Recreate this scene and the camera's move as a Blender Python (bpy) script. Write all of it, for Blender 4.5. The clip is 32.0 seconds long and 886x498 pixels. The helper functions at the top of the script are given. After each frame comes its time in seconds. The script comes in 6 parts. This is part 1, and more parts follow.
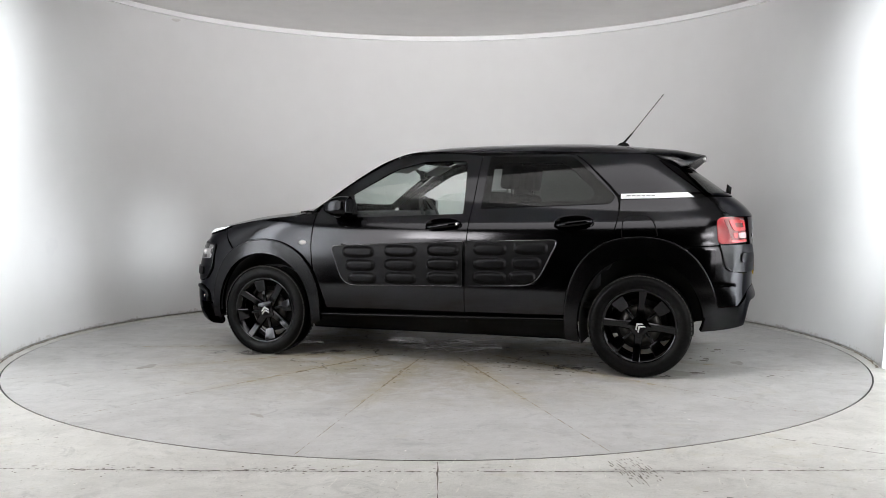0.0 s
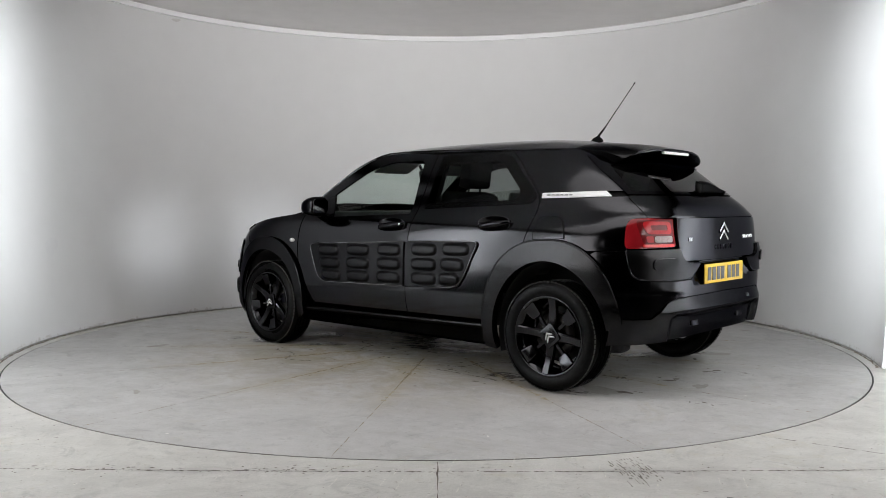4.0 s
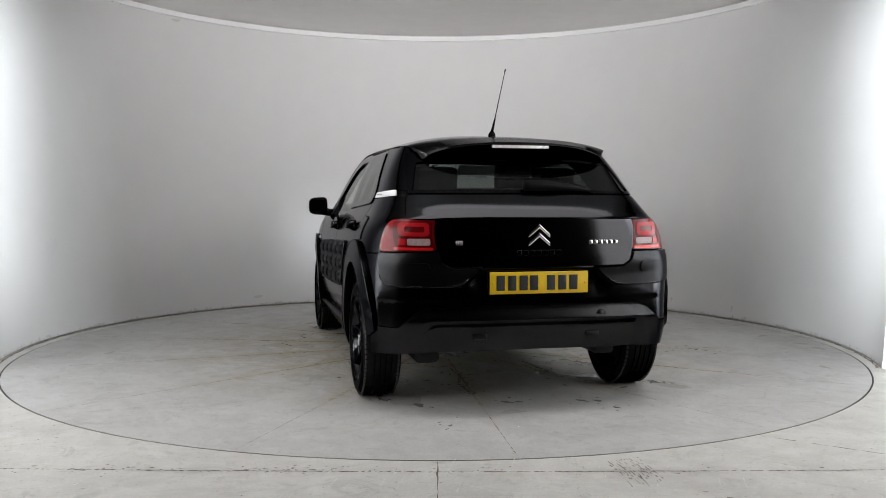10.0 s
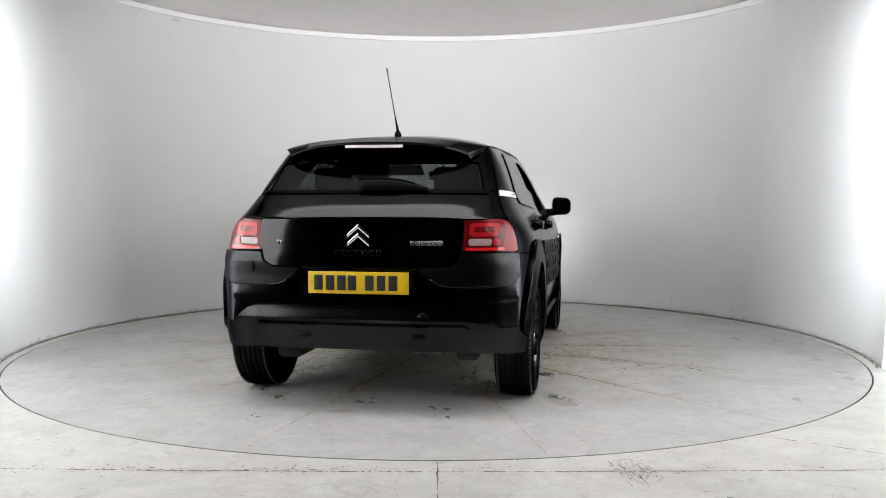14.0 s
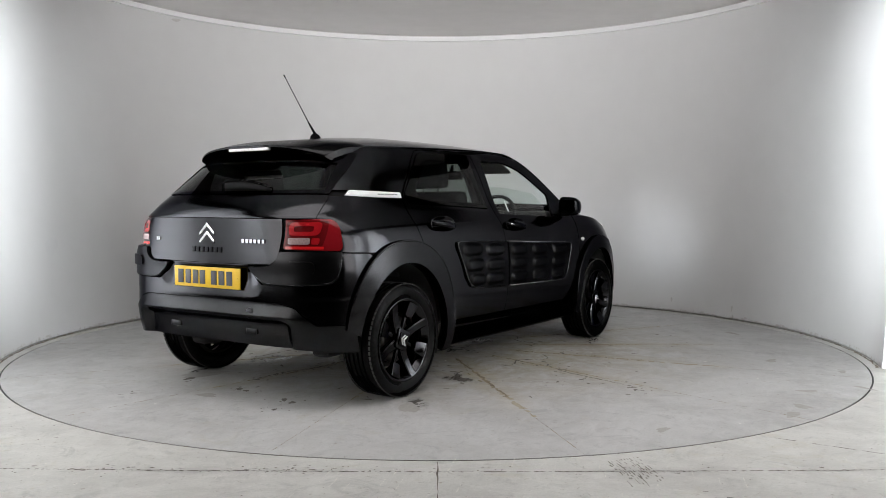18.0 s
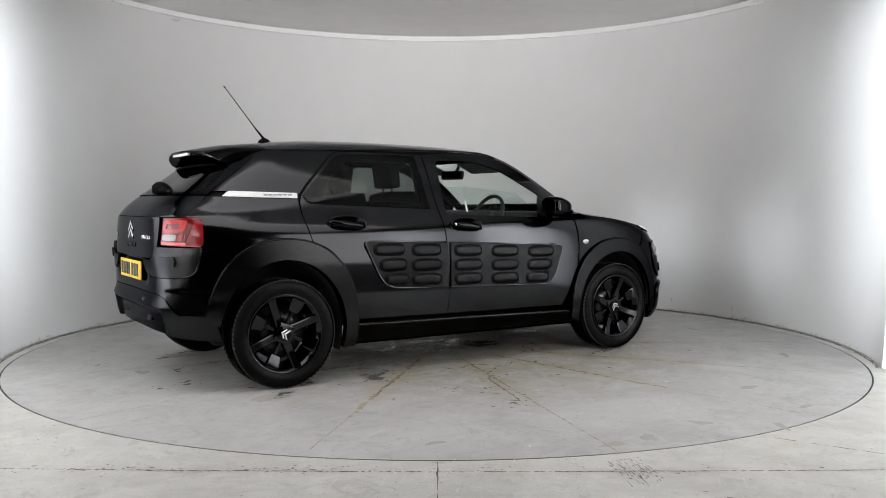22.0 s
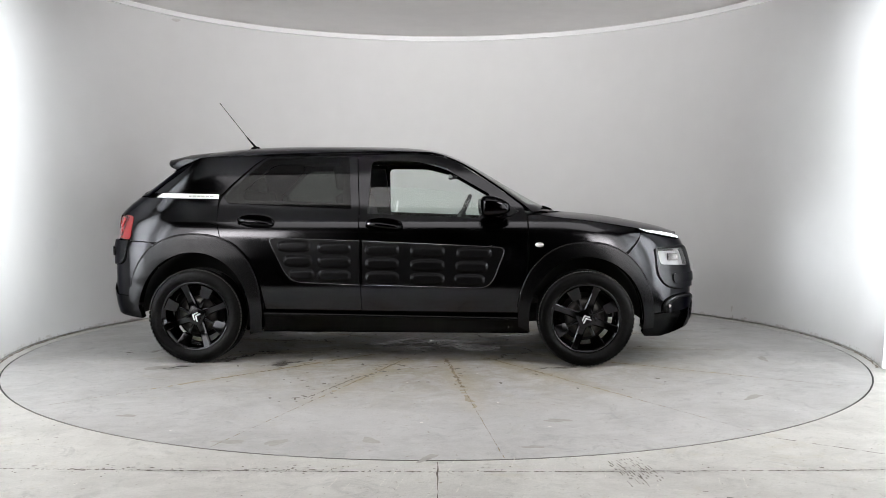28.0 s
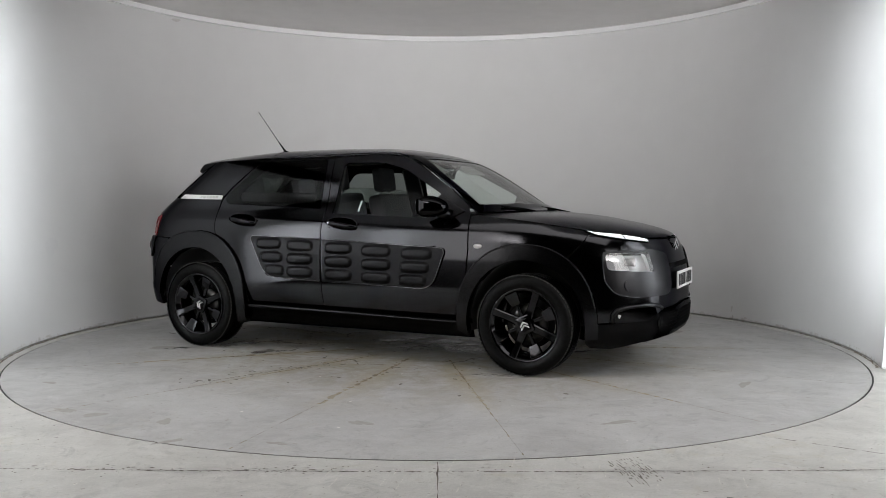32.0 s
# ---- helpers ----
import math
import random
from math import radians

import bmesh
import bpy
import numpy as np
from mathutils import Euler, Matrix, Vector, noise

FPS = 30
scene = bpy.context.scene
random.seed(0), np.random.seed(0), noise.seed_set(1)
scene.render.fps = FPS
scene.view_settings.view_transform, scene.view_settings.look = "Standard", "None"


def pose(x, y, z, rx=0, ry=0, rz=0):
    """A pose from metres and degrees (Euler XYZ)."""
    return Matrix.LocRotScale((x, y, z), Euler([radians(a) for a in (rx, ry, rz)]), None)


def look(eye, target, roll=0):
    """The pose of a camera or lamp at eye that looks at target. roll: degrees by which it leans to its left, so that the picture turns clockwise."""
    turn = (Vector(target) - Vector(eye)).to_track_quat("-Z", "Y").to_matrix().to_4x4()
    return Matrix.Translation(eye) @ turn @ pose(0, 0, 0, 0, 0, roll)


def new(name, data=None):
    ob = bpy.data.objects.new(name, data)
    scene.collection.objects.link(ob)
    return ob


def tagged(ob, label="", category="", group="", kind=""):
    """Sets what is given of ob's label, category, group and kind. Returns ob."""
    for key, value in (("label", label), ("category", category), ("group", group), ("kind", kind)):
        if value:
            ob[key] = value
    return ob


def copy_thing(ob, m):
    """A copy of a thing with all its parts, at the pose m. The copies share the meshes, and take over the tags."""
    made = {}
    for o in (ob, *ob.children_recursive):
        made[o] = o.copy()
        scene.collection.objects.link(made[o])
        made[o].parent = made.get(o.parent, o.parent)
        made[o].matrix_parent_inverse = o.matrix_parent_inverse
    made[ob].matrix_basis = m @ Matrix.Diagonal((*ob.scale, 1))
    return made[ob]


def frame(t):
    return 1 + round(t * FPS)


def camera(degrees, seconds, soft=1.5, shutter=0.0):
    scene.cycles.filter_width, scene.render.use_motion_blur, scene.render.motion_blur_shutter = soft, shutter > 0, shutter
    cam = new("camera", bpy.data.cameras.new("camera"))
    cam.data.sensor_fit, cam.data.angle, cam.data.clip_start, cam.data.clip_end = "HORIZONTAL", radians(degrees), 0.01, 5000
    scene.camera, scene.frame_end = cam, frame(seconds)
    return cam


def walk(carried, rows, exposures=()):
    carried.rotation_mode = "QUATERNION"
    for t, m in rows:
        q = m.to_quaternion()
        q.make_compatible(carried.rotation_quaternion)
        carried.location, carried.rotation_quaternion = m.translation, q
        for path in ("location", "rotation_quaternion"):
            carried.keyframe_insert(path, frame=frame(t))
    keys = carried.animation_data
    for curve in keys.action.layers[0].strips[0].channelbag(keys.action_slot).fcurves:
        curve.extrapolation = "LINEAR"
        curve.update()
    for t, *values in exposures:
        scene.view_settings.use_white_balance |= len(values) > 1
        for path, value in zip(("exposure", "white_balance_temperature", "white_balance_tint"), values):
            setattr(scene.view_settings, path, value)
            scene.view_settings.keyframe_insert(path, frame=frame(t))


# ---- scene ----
from math import sin, cos, pi, atan2, tan, exp, hypot

from mathutils import geometry

# ------------------------------------------------------------------ camera
SECONDS = 32.0
EYE = Vector((0.0259, -6.4753, 1.0626))
AIM = Vector((sin(0.0025) * cos(-0.0517), cos(0.0025) * cos(-0.0517), sin(-0.0517)))
cam = camera(54.71, SECONDS, soft=0.8)
EXPOSURES = [(0.0, -0.18), (1.0, -0.34), (3.0, -0.48), (6.0, -0.55), (9.0, -0.54), (10.5, -0.38), (12.0, -0.06), (12.5, -0.02), (14.5, -0.02), (17.0, -0.46), (19.0, -0.45), (22.0, -0.43), (24.0, -0.43), (28.0, -0.17), (30.0, -0.28), (32.0, -0.72)]
walk(cam, [(0.0, look(EYE, EYE + AIM, 0.04)), (SECONDS, look(EYE, EYE + AIM, 0.04))], EXPOSURES)

# ------------------------------------------------------------------ world and lights
world = bpy.data.worlds.new("world")
scene.world = world
world.use_nodes = True
world.node_tree.nodes["Background"].inputs[0].default_value = (0.5, 0.5, 0.52, 1)
world.node_tree.nodes["Background"].inputs[1].default_value = 0.02


def area_lamp(name, eye, target, width, height, watts, colour):
    data = bpy.data.lights.new(name, "AREA")
    data.shape, data.size, data.size_y = "RECTANGLE", width, height
    data.energy, data.color = watts, colour
    ob = new(name, data)
    ob.matrix_world = look(eye, target)
    return ob


# tall strip lights, outside the view, wash the added wings of the wall; a soft light hangs over the open front,
# a large softbox stands on each side of the camera, and an added, unseen gridded fill above it lifts the upper part of
# the wall
WHITE, COOL = (1.0, 0.972, 0.962), (0.93, 0.97, 1.0)
overhead = area_lamp("ceiling_softbox", (0.0, -2.6, 2.95), (0.0, -2.6, 0.0), 4.6, 1.2, 47, WHITE)
overhead.data.spread = radians(140)
for sx in (-1, 1):
    area_lamp("side_softbox", (sx * 2.75, -3.55, 1.8), (0.0, 0.0, 1.6), 1.0, 2.3, 33, WHITE)
    high = area_lamp("high_softbox", (sx * 2.6, -4.3, 2.5), (-sx * 0.3, 2.6, 3.0), 1.0, 1.0, 23, WHITE)
    high.data.spread = radians(72)
    # the third strip is added to whiten the unseen wings that the car mirrors
    for eye, target, wide, tall, watts, angle in (
            ((2.12, -2.5, 1.6), (2.98, -1.54, 1.55), 0.12, 2.5, 100, 48), ((2.3, -2.9, 1.4), (3.05, -0.85, 1.1), 0.12, 2.8, 13, 26),
            ((1.94, -3.03, 1.8), (3.1, -2.75, 1.75), 0.12, 2.0, 62, 66)):
        wash = area_lamp("strip_light", (sx * eye[0], *eye[1:]), (sx * target[0], *target[1:]), wide, tall, watts, COOL)
        wash.data.spread = radians(angle)


# ------------------------------------------------------------------ materials
def shader(name):
    m = bpy.data.materials.new(name)
    m.use_nodes = True
    nt = m.node_tree
    return m, nt, nt.nodes["Principled BSDF"]


def plain(name, colour, rough=0.5, metal=0.0, vary=0.0, scale=30.0, bump=0.0, coat=0.0, spec=0.5, rough_vary=0.0, edge=None):
    """A painted or moulded surface with a little grain in its colour, gloss and relief."""
    m, nt, b = shader(name)
    b.inputs["Base Color"].default_value = (*colour, 1)
    b.inputs["Roughness"].default_value = rough
    b.inputs["Metallic"].default_value = metal
    b.inputs["Specular IOR Level"].default_value = spec
    b.inputs["Coat Weight"].default_value = coat
    if edge is not None:
        b.inputs["Specular Tint"].default_value = (edge, edge, edge * 1.03, 1)
    b.inputs["Coat Roughness"].default_value = 0.03
    if vary or bump or rough_vary:
        tc = nt.nodes.new("ShaderNodeTexCoord")
        n1 = nt.nodes.new("ShaderNodeTexNoise")
        n1.inputs["Scale"].default_value, n1.inputs["Detail"].default_value = scale, 6
        n2 = nt.nodes.new("ShaderNodeTexNoise")
        n2.inputs["Scale"].default_value, n2.inputs["Detail"].default_value = scale / 12, 4
        for n in (n1, n2):
            nt.links.new(tc.outputs["Object"], n.inputs["Vector"])
        if vary:
            mix = nt.nodes.new("ShaderNodeMath")
            mix.operation = "ADD"
            nt.links.new(n1.outputs["Fac"], mix.inputs[0])
            nt.links.new(n2.outputs["Fac"], mix.inputs[1])
            ramp = nt.nodes.new("ShaderNodeMapRange")
            ramp.inputs["From Min"].default_value, ramp.inputs["From Max"].default_value = 0.7, 1.3
            ramp.inputs["To Min"].default_value, ramp.inputs["To Max"].default_value = 1 - vary, 1 + vary
            nt.links.new(mix.outputs[0], ramp.inputs["Value"])
            mul = nt.nodes.new("ShaderNodeVectorMath")
            mul.operation = "SCALE"
            mul.inputs[0].default_value = colour
            nt.links.new(ramp.outputs[0], mul.inputs["Scale"])
            nt.links.new(mul.outputs[0], b.inputs["Base Color"])
        if rough_vary:
            rr = nt.nodes.new("ShaderNodeMapRange")
            rr.inputs["From Min"].default_value, rr.inputs["From Max"].default_value = 0.3, 0.7
            rr.inputs["To Min"].default_value, rr.inputs["To Max"].default_value = rough - rough_vary, rough + rough_vary
            nt.links.new(n2.outputs["Fac"], rr.inputs["Value"])
            nt.links.new(rr.outputs[0], b.inputs["Roughness"])
        if bump:
            bp = nt.nodes.new("ShaderNodeBump")
            bp.inputs["Strength"].default_value, bp.inputs["Distance"].default_value = bump, 0.002
            nt.links.new(n1.outputs["Fac"], bp.inputs["Height"])
            nt.links.new(bp.outputs[0], b.inputs["Normal"])
    return m


def glow(name, colour, strength):
    m, nt, b = shader(name)
    b.inputs["Base Color"].default_value = (*colour, 1)
    b.inputs["Emission Color"].default_value = (*colour, 1)
    b.inputs["Emission Strength"].default_value = strength
    b.inputs["Roughness"].default_value = 0.3
    return m


def glass(name, tint, clear, rough=0.02, mirror=0.03):
    """A thin pane: part of the light passes straight through, tinted, the rest is mirrored by Fresnel."""
    m = bpy.data.materials.new(name)
    m.use_nodes = True
    nt = m.node_tree
    nt.nodes.clear()
    out = nt.nodes.new("ShaderNodeOutputMaterial")
    tr = nt.nodes.new("ShaderNodeBsdfTransparent")
    tr.inputs[0].default_value = (*[c * clear for c in tint], 1)
    gl = nt.nodes.new("ShaderNodeBsdfGlossy")
    gl.inputs["Roughness"].default_value = rough
    lw = nt.nodes.new("ShaderNodeLayerWeight")
    po = nt.nodes.new("ShaderNodeMath")
    po.operation = "POWER"
    po.inputs[1].default_value = 5.0
    nt.links.new(lw.outputs["Facing"], po.inputs[0])
    fr = nt.nodes.new("ShaderNodeMapRange")
    fr.inputs["To Min"].default_value, fr.inputs["To Max"].default_value = mirror, 0.9
    nt.links.new(po.outputs[0], fr.inputs["Value"])
    mx = nt.nodes.new("ShaderNodeMixShader")
    nt.links.new(fr.outputs[0], mx.inputs[0])
    nt.links.new(tr.outputs[0], mx.inputs[1])
    nt.links.new(gl.outputs[0], mx.inputs[2])
    nt.links.new(mx.outputs[0], out.inputs[0])
    return m


def concrete(name, base, stain, crack, inner=0.0, dark_patches=(), joints=()):
    """Power-floated, dusty concrete: cloudy tone, pale scuffs, brown and dark stains, fine pits, and darker, glossier
    patches.
    """
    m, nt, b = shader(name)
    tc = nt.nodes.new("ShaderNodeTexCoord")

    def tex(scale, detail, rough=0.6, dist=0.0, stretch=None):
        n = nt.nodes.new("ShaderNodeTexNoise")
        n.inputs["Scale"].default_value, n.inputs["Detail"].default_value = scale, detail
        n.inputs["Roughness"].default_value, n.inputs["Distortion"].default_value = rough, dist
        if stretch:
            mp = nt.nodes.new("ShaderNodeMapping")
            mp.inputs["Rotation"].default_value = (0, 0, stretch[0])
            mp.inputs["Scale"].default_value = (1, stretch[1], 1)
            nt.links.new(tc.outputs["Object"], mp.inputs["Vector"])
            nt.links.new(mp.outputs[0], n.inputs["Vector"])
        else:
            nt.links.new(tc.outputs["Object"], n.inputs["Vector"])
        return n.outputs["Fac"]

    def rng(value, a, c, lo, hi):
        r = nt.nodes.new("ShaderNodeMapRange")
        for key, v in (("From Min", a), ("From Max", c), ("To Min", lo), ("To Max", hi)):
            r.inputs[key].default_value = v
        nt.links.new(value, r.inputs["Value"])
        return r.outputs[0]

    def mixc(fac, one, two):
        x = nt.nodes.new("ShaderNodeMix")
        x.data_type = "RGBA"
        nt.links.new(fac, x.inputs["Factor"])
        for sock, v in ((x.inputs["A"], one), (x.inputs["B"], two)):
            if isinstance(v, tuple):
                sock.default_value = (*v, 1)
            else:
                nt.links.new(v, sock)
        return x.outputs["Result"]

    c = mixc(rng(tex(1.5, 6, 0.7, 0.9), 0.38, 0.62, 0, 1), tuple(v * 0.85 for v in base), tuple(v * 1.07 for v in base))
    c = mixc(rng(tex(7, 6, 0.7, 1.0), 0.45, 0.75, 0, 0.6), c, tuple(v * 1.2 for v in base))
    c = mixc(rng(tex(4.1, 8, 0.75, 2.2), 0.54, 0.64, 0, 0.6), c, tuple(v * k for v, k in zip(base, (0.68, 0.69, 0.70))))
    c = mixc(rng(tex(90, 3, 0.6), 0.35, 0.75, 0, 0.35), c, tuple(v * 0.72 for v in base))
    c = mixc(rng(tex(2.3, 7, 0.75, 1.4), 0.58, 0.76, 0, 0.6), c, stain)
    c = mixc(rng(tex(14, 8, 0.8, 0.3), 0.68, 0.76, 0, crack), c, (0.16, 0.15, 0.13))
    # trowel sweeps in two directions
    for turn in (0.5, 2.1):
        c = mixc(rng(tex(1.6, 6, 0.75, 2.0, (turn, 4)), 0.52, 0.70, 0, 0.3), c, tuple(v * (1.2 if turn < 1 else 0.8) for v in base))
    # coarse pits, darker and rusty
    c = mixc(rng(tex(38, 5, 0.75, 0.6), 0.60, 0.69, 0, 0.6), c, (0.22, 0.19, 0.14))
    c = mixc(rng(tex(26, 6, 0.8, 0.4), 0.64, 0.74, 0, 0.5), c, tuple(min(0.8, v * 1.45) for v in base))
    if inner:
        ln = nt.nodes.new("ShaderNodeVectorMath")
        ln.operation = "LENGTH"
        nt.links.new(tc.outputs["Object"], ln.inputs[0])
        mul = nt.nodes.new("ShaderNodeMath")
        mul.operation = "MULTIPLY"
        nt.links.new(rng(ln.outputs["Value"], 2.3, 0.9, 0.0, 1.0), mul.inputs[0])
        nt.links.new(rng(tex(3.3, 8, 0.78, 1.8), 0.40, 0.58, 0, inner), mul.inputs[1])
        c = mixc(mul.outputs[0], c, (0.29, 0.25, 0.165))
    # ochre dust washed out along the joints
    rusty = None
    for angle in joints:
        mp = nt.nodes.new("ShaderNodeMapping")
        mp.vector_type = "TEXTURE"
        mp.inputs["Location"].default_value = (1.15 * cos(radians(angle)), 1.15 * sin(radians(angle)), 0)
        mp.inputs["Rotation"].default_value = (0, 0, radians(angle))
        mp.inputs["Scale"].default_value = (1.25, 0.15, 1)
        nt.links.new(tc.outputs["Object"], mp.inputs["Vector"])
        ln = nt.nodes.new("ShaderNodeVectorMath")
        ln.operation = "LENGTH"
        nt.links.new(mp.outputs[0], ln.inputs[0])
        near = rng(ln.outputs["Value"], 1.0, 0.1, 0.0, 1.0)
        if rusty is not None:
            most = nt.nodes.new("ShaderNodeMath")
            most.operation = "MAXIMUM"
            nt.links.new(near, most.inputs[0])
            nt.links.new(rusty, most.inputs[1])
            near = most.outputs[0]
        rusty = near
    if rusty is not None:
        wash = nt.nodes.new("ShaderNodeMath")
        wash.operation = "MULTIPLY"
        nt.links.new(rusty, wash.inputs[0])
        nt.links.new(rng(tex(4.5, 8, 0.78, 1.2), 0.36, 0.60, 0.1, 1.0), wash.inputs[1])
        c = mixc(rng(wash.outputs[0], 0.05, 0.75, 0.0, 0.75), c, (0.36, 0.315, 0.22))
    gloss = rng(tex(5, 4), 0.3, 0.7, 0.42, 0.62)
    dark_fac = None
    for x, y, rx, ry, turn in dark_patches:
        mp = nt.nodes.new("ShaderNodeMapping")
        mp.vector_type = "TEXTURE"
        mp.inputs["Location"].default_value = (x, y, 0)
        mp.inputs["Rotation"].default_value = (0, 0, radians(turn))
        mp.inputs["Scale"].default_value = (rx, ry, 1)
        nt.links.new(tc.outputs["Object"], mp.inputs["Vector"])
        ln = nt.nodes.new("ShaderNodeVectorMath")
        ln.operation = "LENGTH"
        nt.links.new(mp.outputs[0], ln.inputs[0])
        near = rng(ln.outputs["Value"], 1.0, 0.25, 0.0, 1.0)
        if dark_fac is not None:
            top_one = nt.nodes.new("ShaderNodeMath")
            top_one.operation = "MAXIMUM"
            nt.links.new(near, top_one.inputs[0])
            nt.links.new(dark_fac, top_one.inputs[1])
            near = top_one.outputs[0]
        dark_fac = near
    if dark_fac is not None:
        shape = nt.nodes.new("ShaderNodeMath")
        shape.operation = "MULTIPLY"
        nt.links.new(dark_fac, shape.inputs[0])
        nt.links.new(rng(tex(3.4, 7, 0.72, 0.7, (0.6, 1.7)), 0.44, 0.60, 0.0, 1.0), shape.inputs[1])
        dark_fac = rng(shape.outputs[0], 0.08, 0.44, 0.0, 0.85)
        c = mixc(dark_fac, c, (0.105, 0.097, 0.083))
        gloss_mix = nt.nodes.new("ShaderNodeMix")
        nt.links.new(dark_fac, gloss_mix.inputs["Factor"])
        nt.links.new(gloss, gloss_mix.inputs["A"])
        gloss_mix.inputs["B"].default_value = 0.2
        gloss = gloss_mix.outputs["Result"]
    nt.links.new(c, b.inputs["Base Color"])
    nt.links.new(gloss, b.inputs["Roughness"])
    b.inputs["Specular IOR Level"].default_value = 0.35
    bp = nt.nodes.new("ShaderNodeBump")
    bp.inputs["Strength"].default_value, bp.inputs["Distance"].default_value = 0.4, 0.004
    nt.links.new(tex(60, 8, 0.7), bp.inputs["Height"])
    nt.links.new(bp.outputs[0], b.inputs["Normal"])
    return m


M_WALL = plain("wall_paint", (0.75, 0.75, 0.75), 0.6, vary=0.018, scale=5, bump=0.04)
M_CEIL = plain("ceiling_paint", (0.88, 0.86, 0.85), 0.75, vary=0.03, scale=6)
M_BOARD = plain("grey_board_paint", (0.42, 0.42, 0.42), 0.8, vary=0.04, scale=6)
M_TRIM = plain("trim_paint", (0.93, 0.93, 0.94), 0.4, vary=0.02)
M_DARKROOM = plain("dark_room", (0.03, 0.03, 0.032), 0.8, vary=0.1)
M_HALL = plain("hall_wall_paint", (0.06, 0.06, 0.062), 0.8, vary=0.05)
# darker, glossier floor: puddles by the wheels, a wide patch under the car's middle
DARK_PATCHES = ((-1.38, -0.36, 0.42, 0.14, -8), (-0.85, -0.33, 0.36, 0.13, 6), (0.88, -0.93, 0.50, 0.13, -22), (1.45, -1.2, 0.25, 0.10, 10), (1.45, 0.12, 0.36, 0.22, 40),
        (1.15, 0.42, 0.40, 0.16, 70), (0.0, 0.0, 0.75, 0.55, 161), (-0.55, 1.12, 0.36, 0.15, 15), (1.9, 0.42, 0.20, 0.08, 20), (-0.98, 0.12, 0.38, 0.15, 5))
JOINTS = (-129.5, -101.7, -75.1, -48.5, -24.5, 1.5, 28.0, 54.5, 79.8, 105.0, 132.0, 157.5, 183.0, 206.5)
M_TABLE = concrete("turntable_concrete", (0.485, 0.484, 0.476), (0.40, 0.375, 0.30), 0.75, 0.8, DARK_PATCHES, JOINTS)
M_APRON = concrete("apron_concrete", (0.585, 0.58, 0.55), (0.47, 0.435, 0.32), 0.75)
M_SLIT = plain("joint_dirt", (0.10, 0.085, 0.07), 0.85, vary=0.4, scale=60)
M_JOINT = plain("joint_filler", (0.36, 0.335, 0.29), 0.8, vary=0.3, scale=40)
M_CRACK = plain("crack_dirt", (0.235, 0.19, 0.125), 0.85, vary=0.45, scale=60)
M_STAIN = plain("floor_stain", (0.37, 0.355, 0.33), 0.7, vary=0.12, scale=30)
M_CHIP = plain("pale_chip", (0.75, 0.74, 0.7), 0.7, vary=0.1)
M_BULB = glow("lit_bulb", (0.9, 0.95, 1.0), 7500)
M_REFLECTOR = plain("lamp_reflector", (0.74, 0.75, 0.77), 0.4, 0.1, vary=0.1, scale=25)
M_PATCH = plain("wall_patch", (0.732, 0.732, 0.736), 0.6, vary=0.02)
M_SMUDGE = plain("wall_smudge", (0.63, 0.615, 0.60), 0.7, vary=0.12, scale=40)
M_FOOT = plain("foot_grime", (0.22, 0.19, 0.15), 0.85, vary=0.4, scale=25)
M_PALE = plain("worn_pale", (0.66, 0.65, 0.60), 0.7, vary=0.15, scale=40)
M_OCHRE = plain("ochre_dust", (0.385, 0.345, 0.26), 0.8, vary=0.2, scale=50)
M_TREAD = plain("dusty_tread", (0.035, 0.034, 0.032), 0.8, vary=0.3, scale=80)
M_GAP = plain("gap_shade", (0.014, 0.014, 0.014), 0.8, vary=0.2)
M_GRIME = plain("floor_grime", (0.15, 0.135, 0.115), 0.8, vary=0.4, scale=50)

M_PAINT = plain("black_paint", (0.033, 0.033, 0.035), 0.125, 1.0, edge=0.44, rough_vary=0.03, scale=40)
M_PLASTIC = plain("black_plastic", (0.028, 0.028, 0.029), 0.30, 1.0, edge=0.42, vary=0.12, scale=300, bump=0.1)
M_BUMP = plain("airbump_rubber", (0.0125, 0.0125, 0.013), 0.38, 1.0, edge=0.42, vary=0.1, scale=200, bump=0.05)
M_CLAD = plain("cladding_plastic", (0.026, 0.026, 0.027), 0.21, 1.0, edge=0.42, vary=0.1, scale=300, bump=0.06)
M_LOWER = plain("lower_bumper_plastic", (0.022, 0.022, 0.0225), 0.23, 1.0, edge=0.42, vary=0.12, scale=200, bump=0.08)
M_GLOSS = plain("gloss_black", (0.016, 0.016, 0.017), 0.06, 1.0, edge=0.42)
M_TYRE = plain("tyre_rubber", (0.011, 0.011, 0.011), 0.5, 1.0, edge=0.25, vary=0.25, scale=60, bump=0.2)
M_RIM = plain("rim_black", (0.034, 0.034, 0.036), 0.12, 1.0, edge=0.35)
M_SILL = plain("sill_plastic", (0.010, 0.010, 0.010), 0.24, 1.0, edge=0.35, vary=0.15, scale=120)
M_CHROME = plain("chrome", (0.86, 0.86, 0.88), 0.14, 1.0)
M_BADGE = plain("bright_badge", (0.8, 0.8, 0.81), 0.25, 0.35)
M_SILVER = plain("satin_edge", (0.10, 0.10, 0.104), 0.25, 1.0, edge=0.35)
M_WHITE = plain("white_trim", (0.85, 0.85, 0.86), 0.35, vary=0.03)
M_MARK = plain("grey_print", (0.22, 0.22, 0.23), 0.4)
M_SEAL = plain("rubber_seal", (0.010, 0.010, 0.010), 0.55, 1.0, edge=0.3)
M_UNDER = plain("underbody", (0.01, 0.01, 0.01), 0.9)
M_REDBODY = plain("deep_red_lens", (0.19, 0.006, 0.009), 0.14, spec=0.22, coat=0.08)
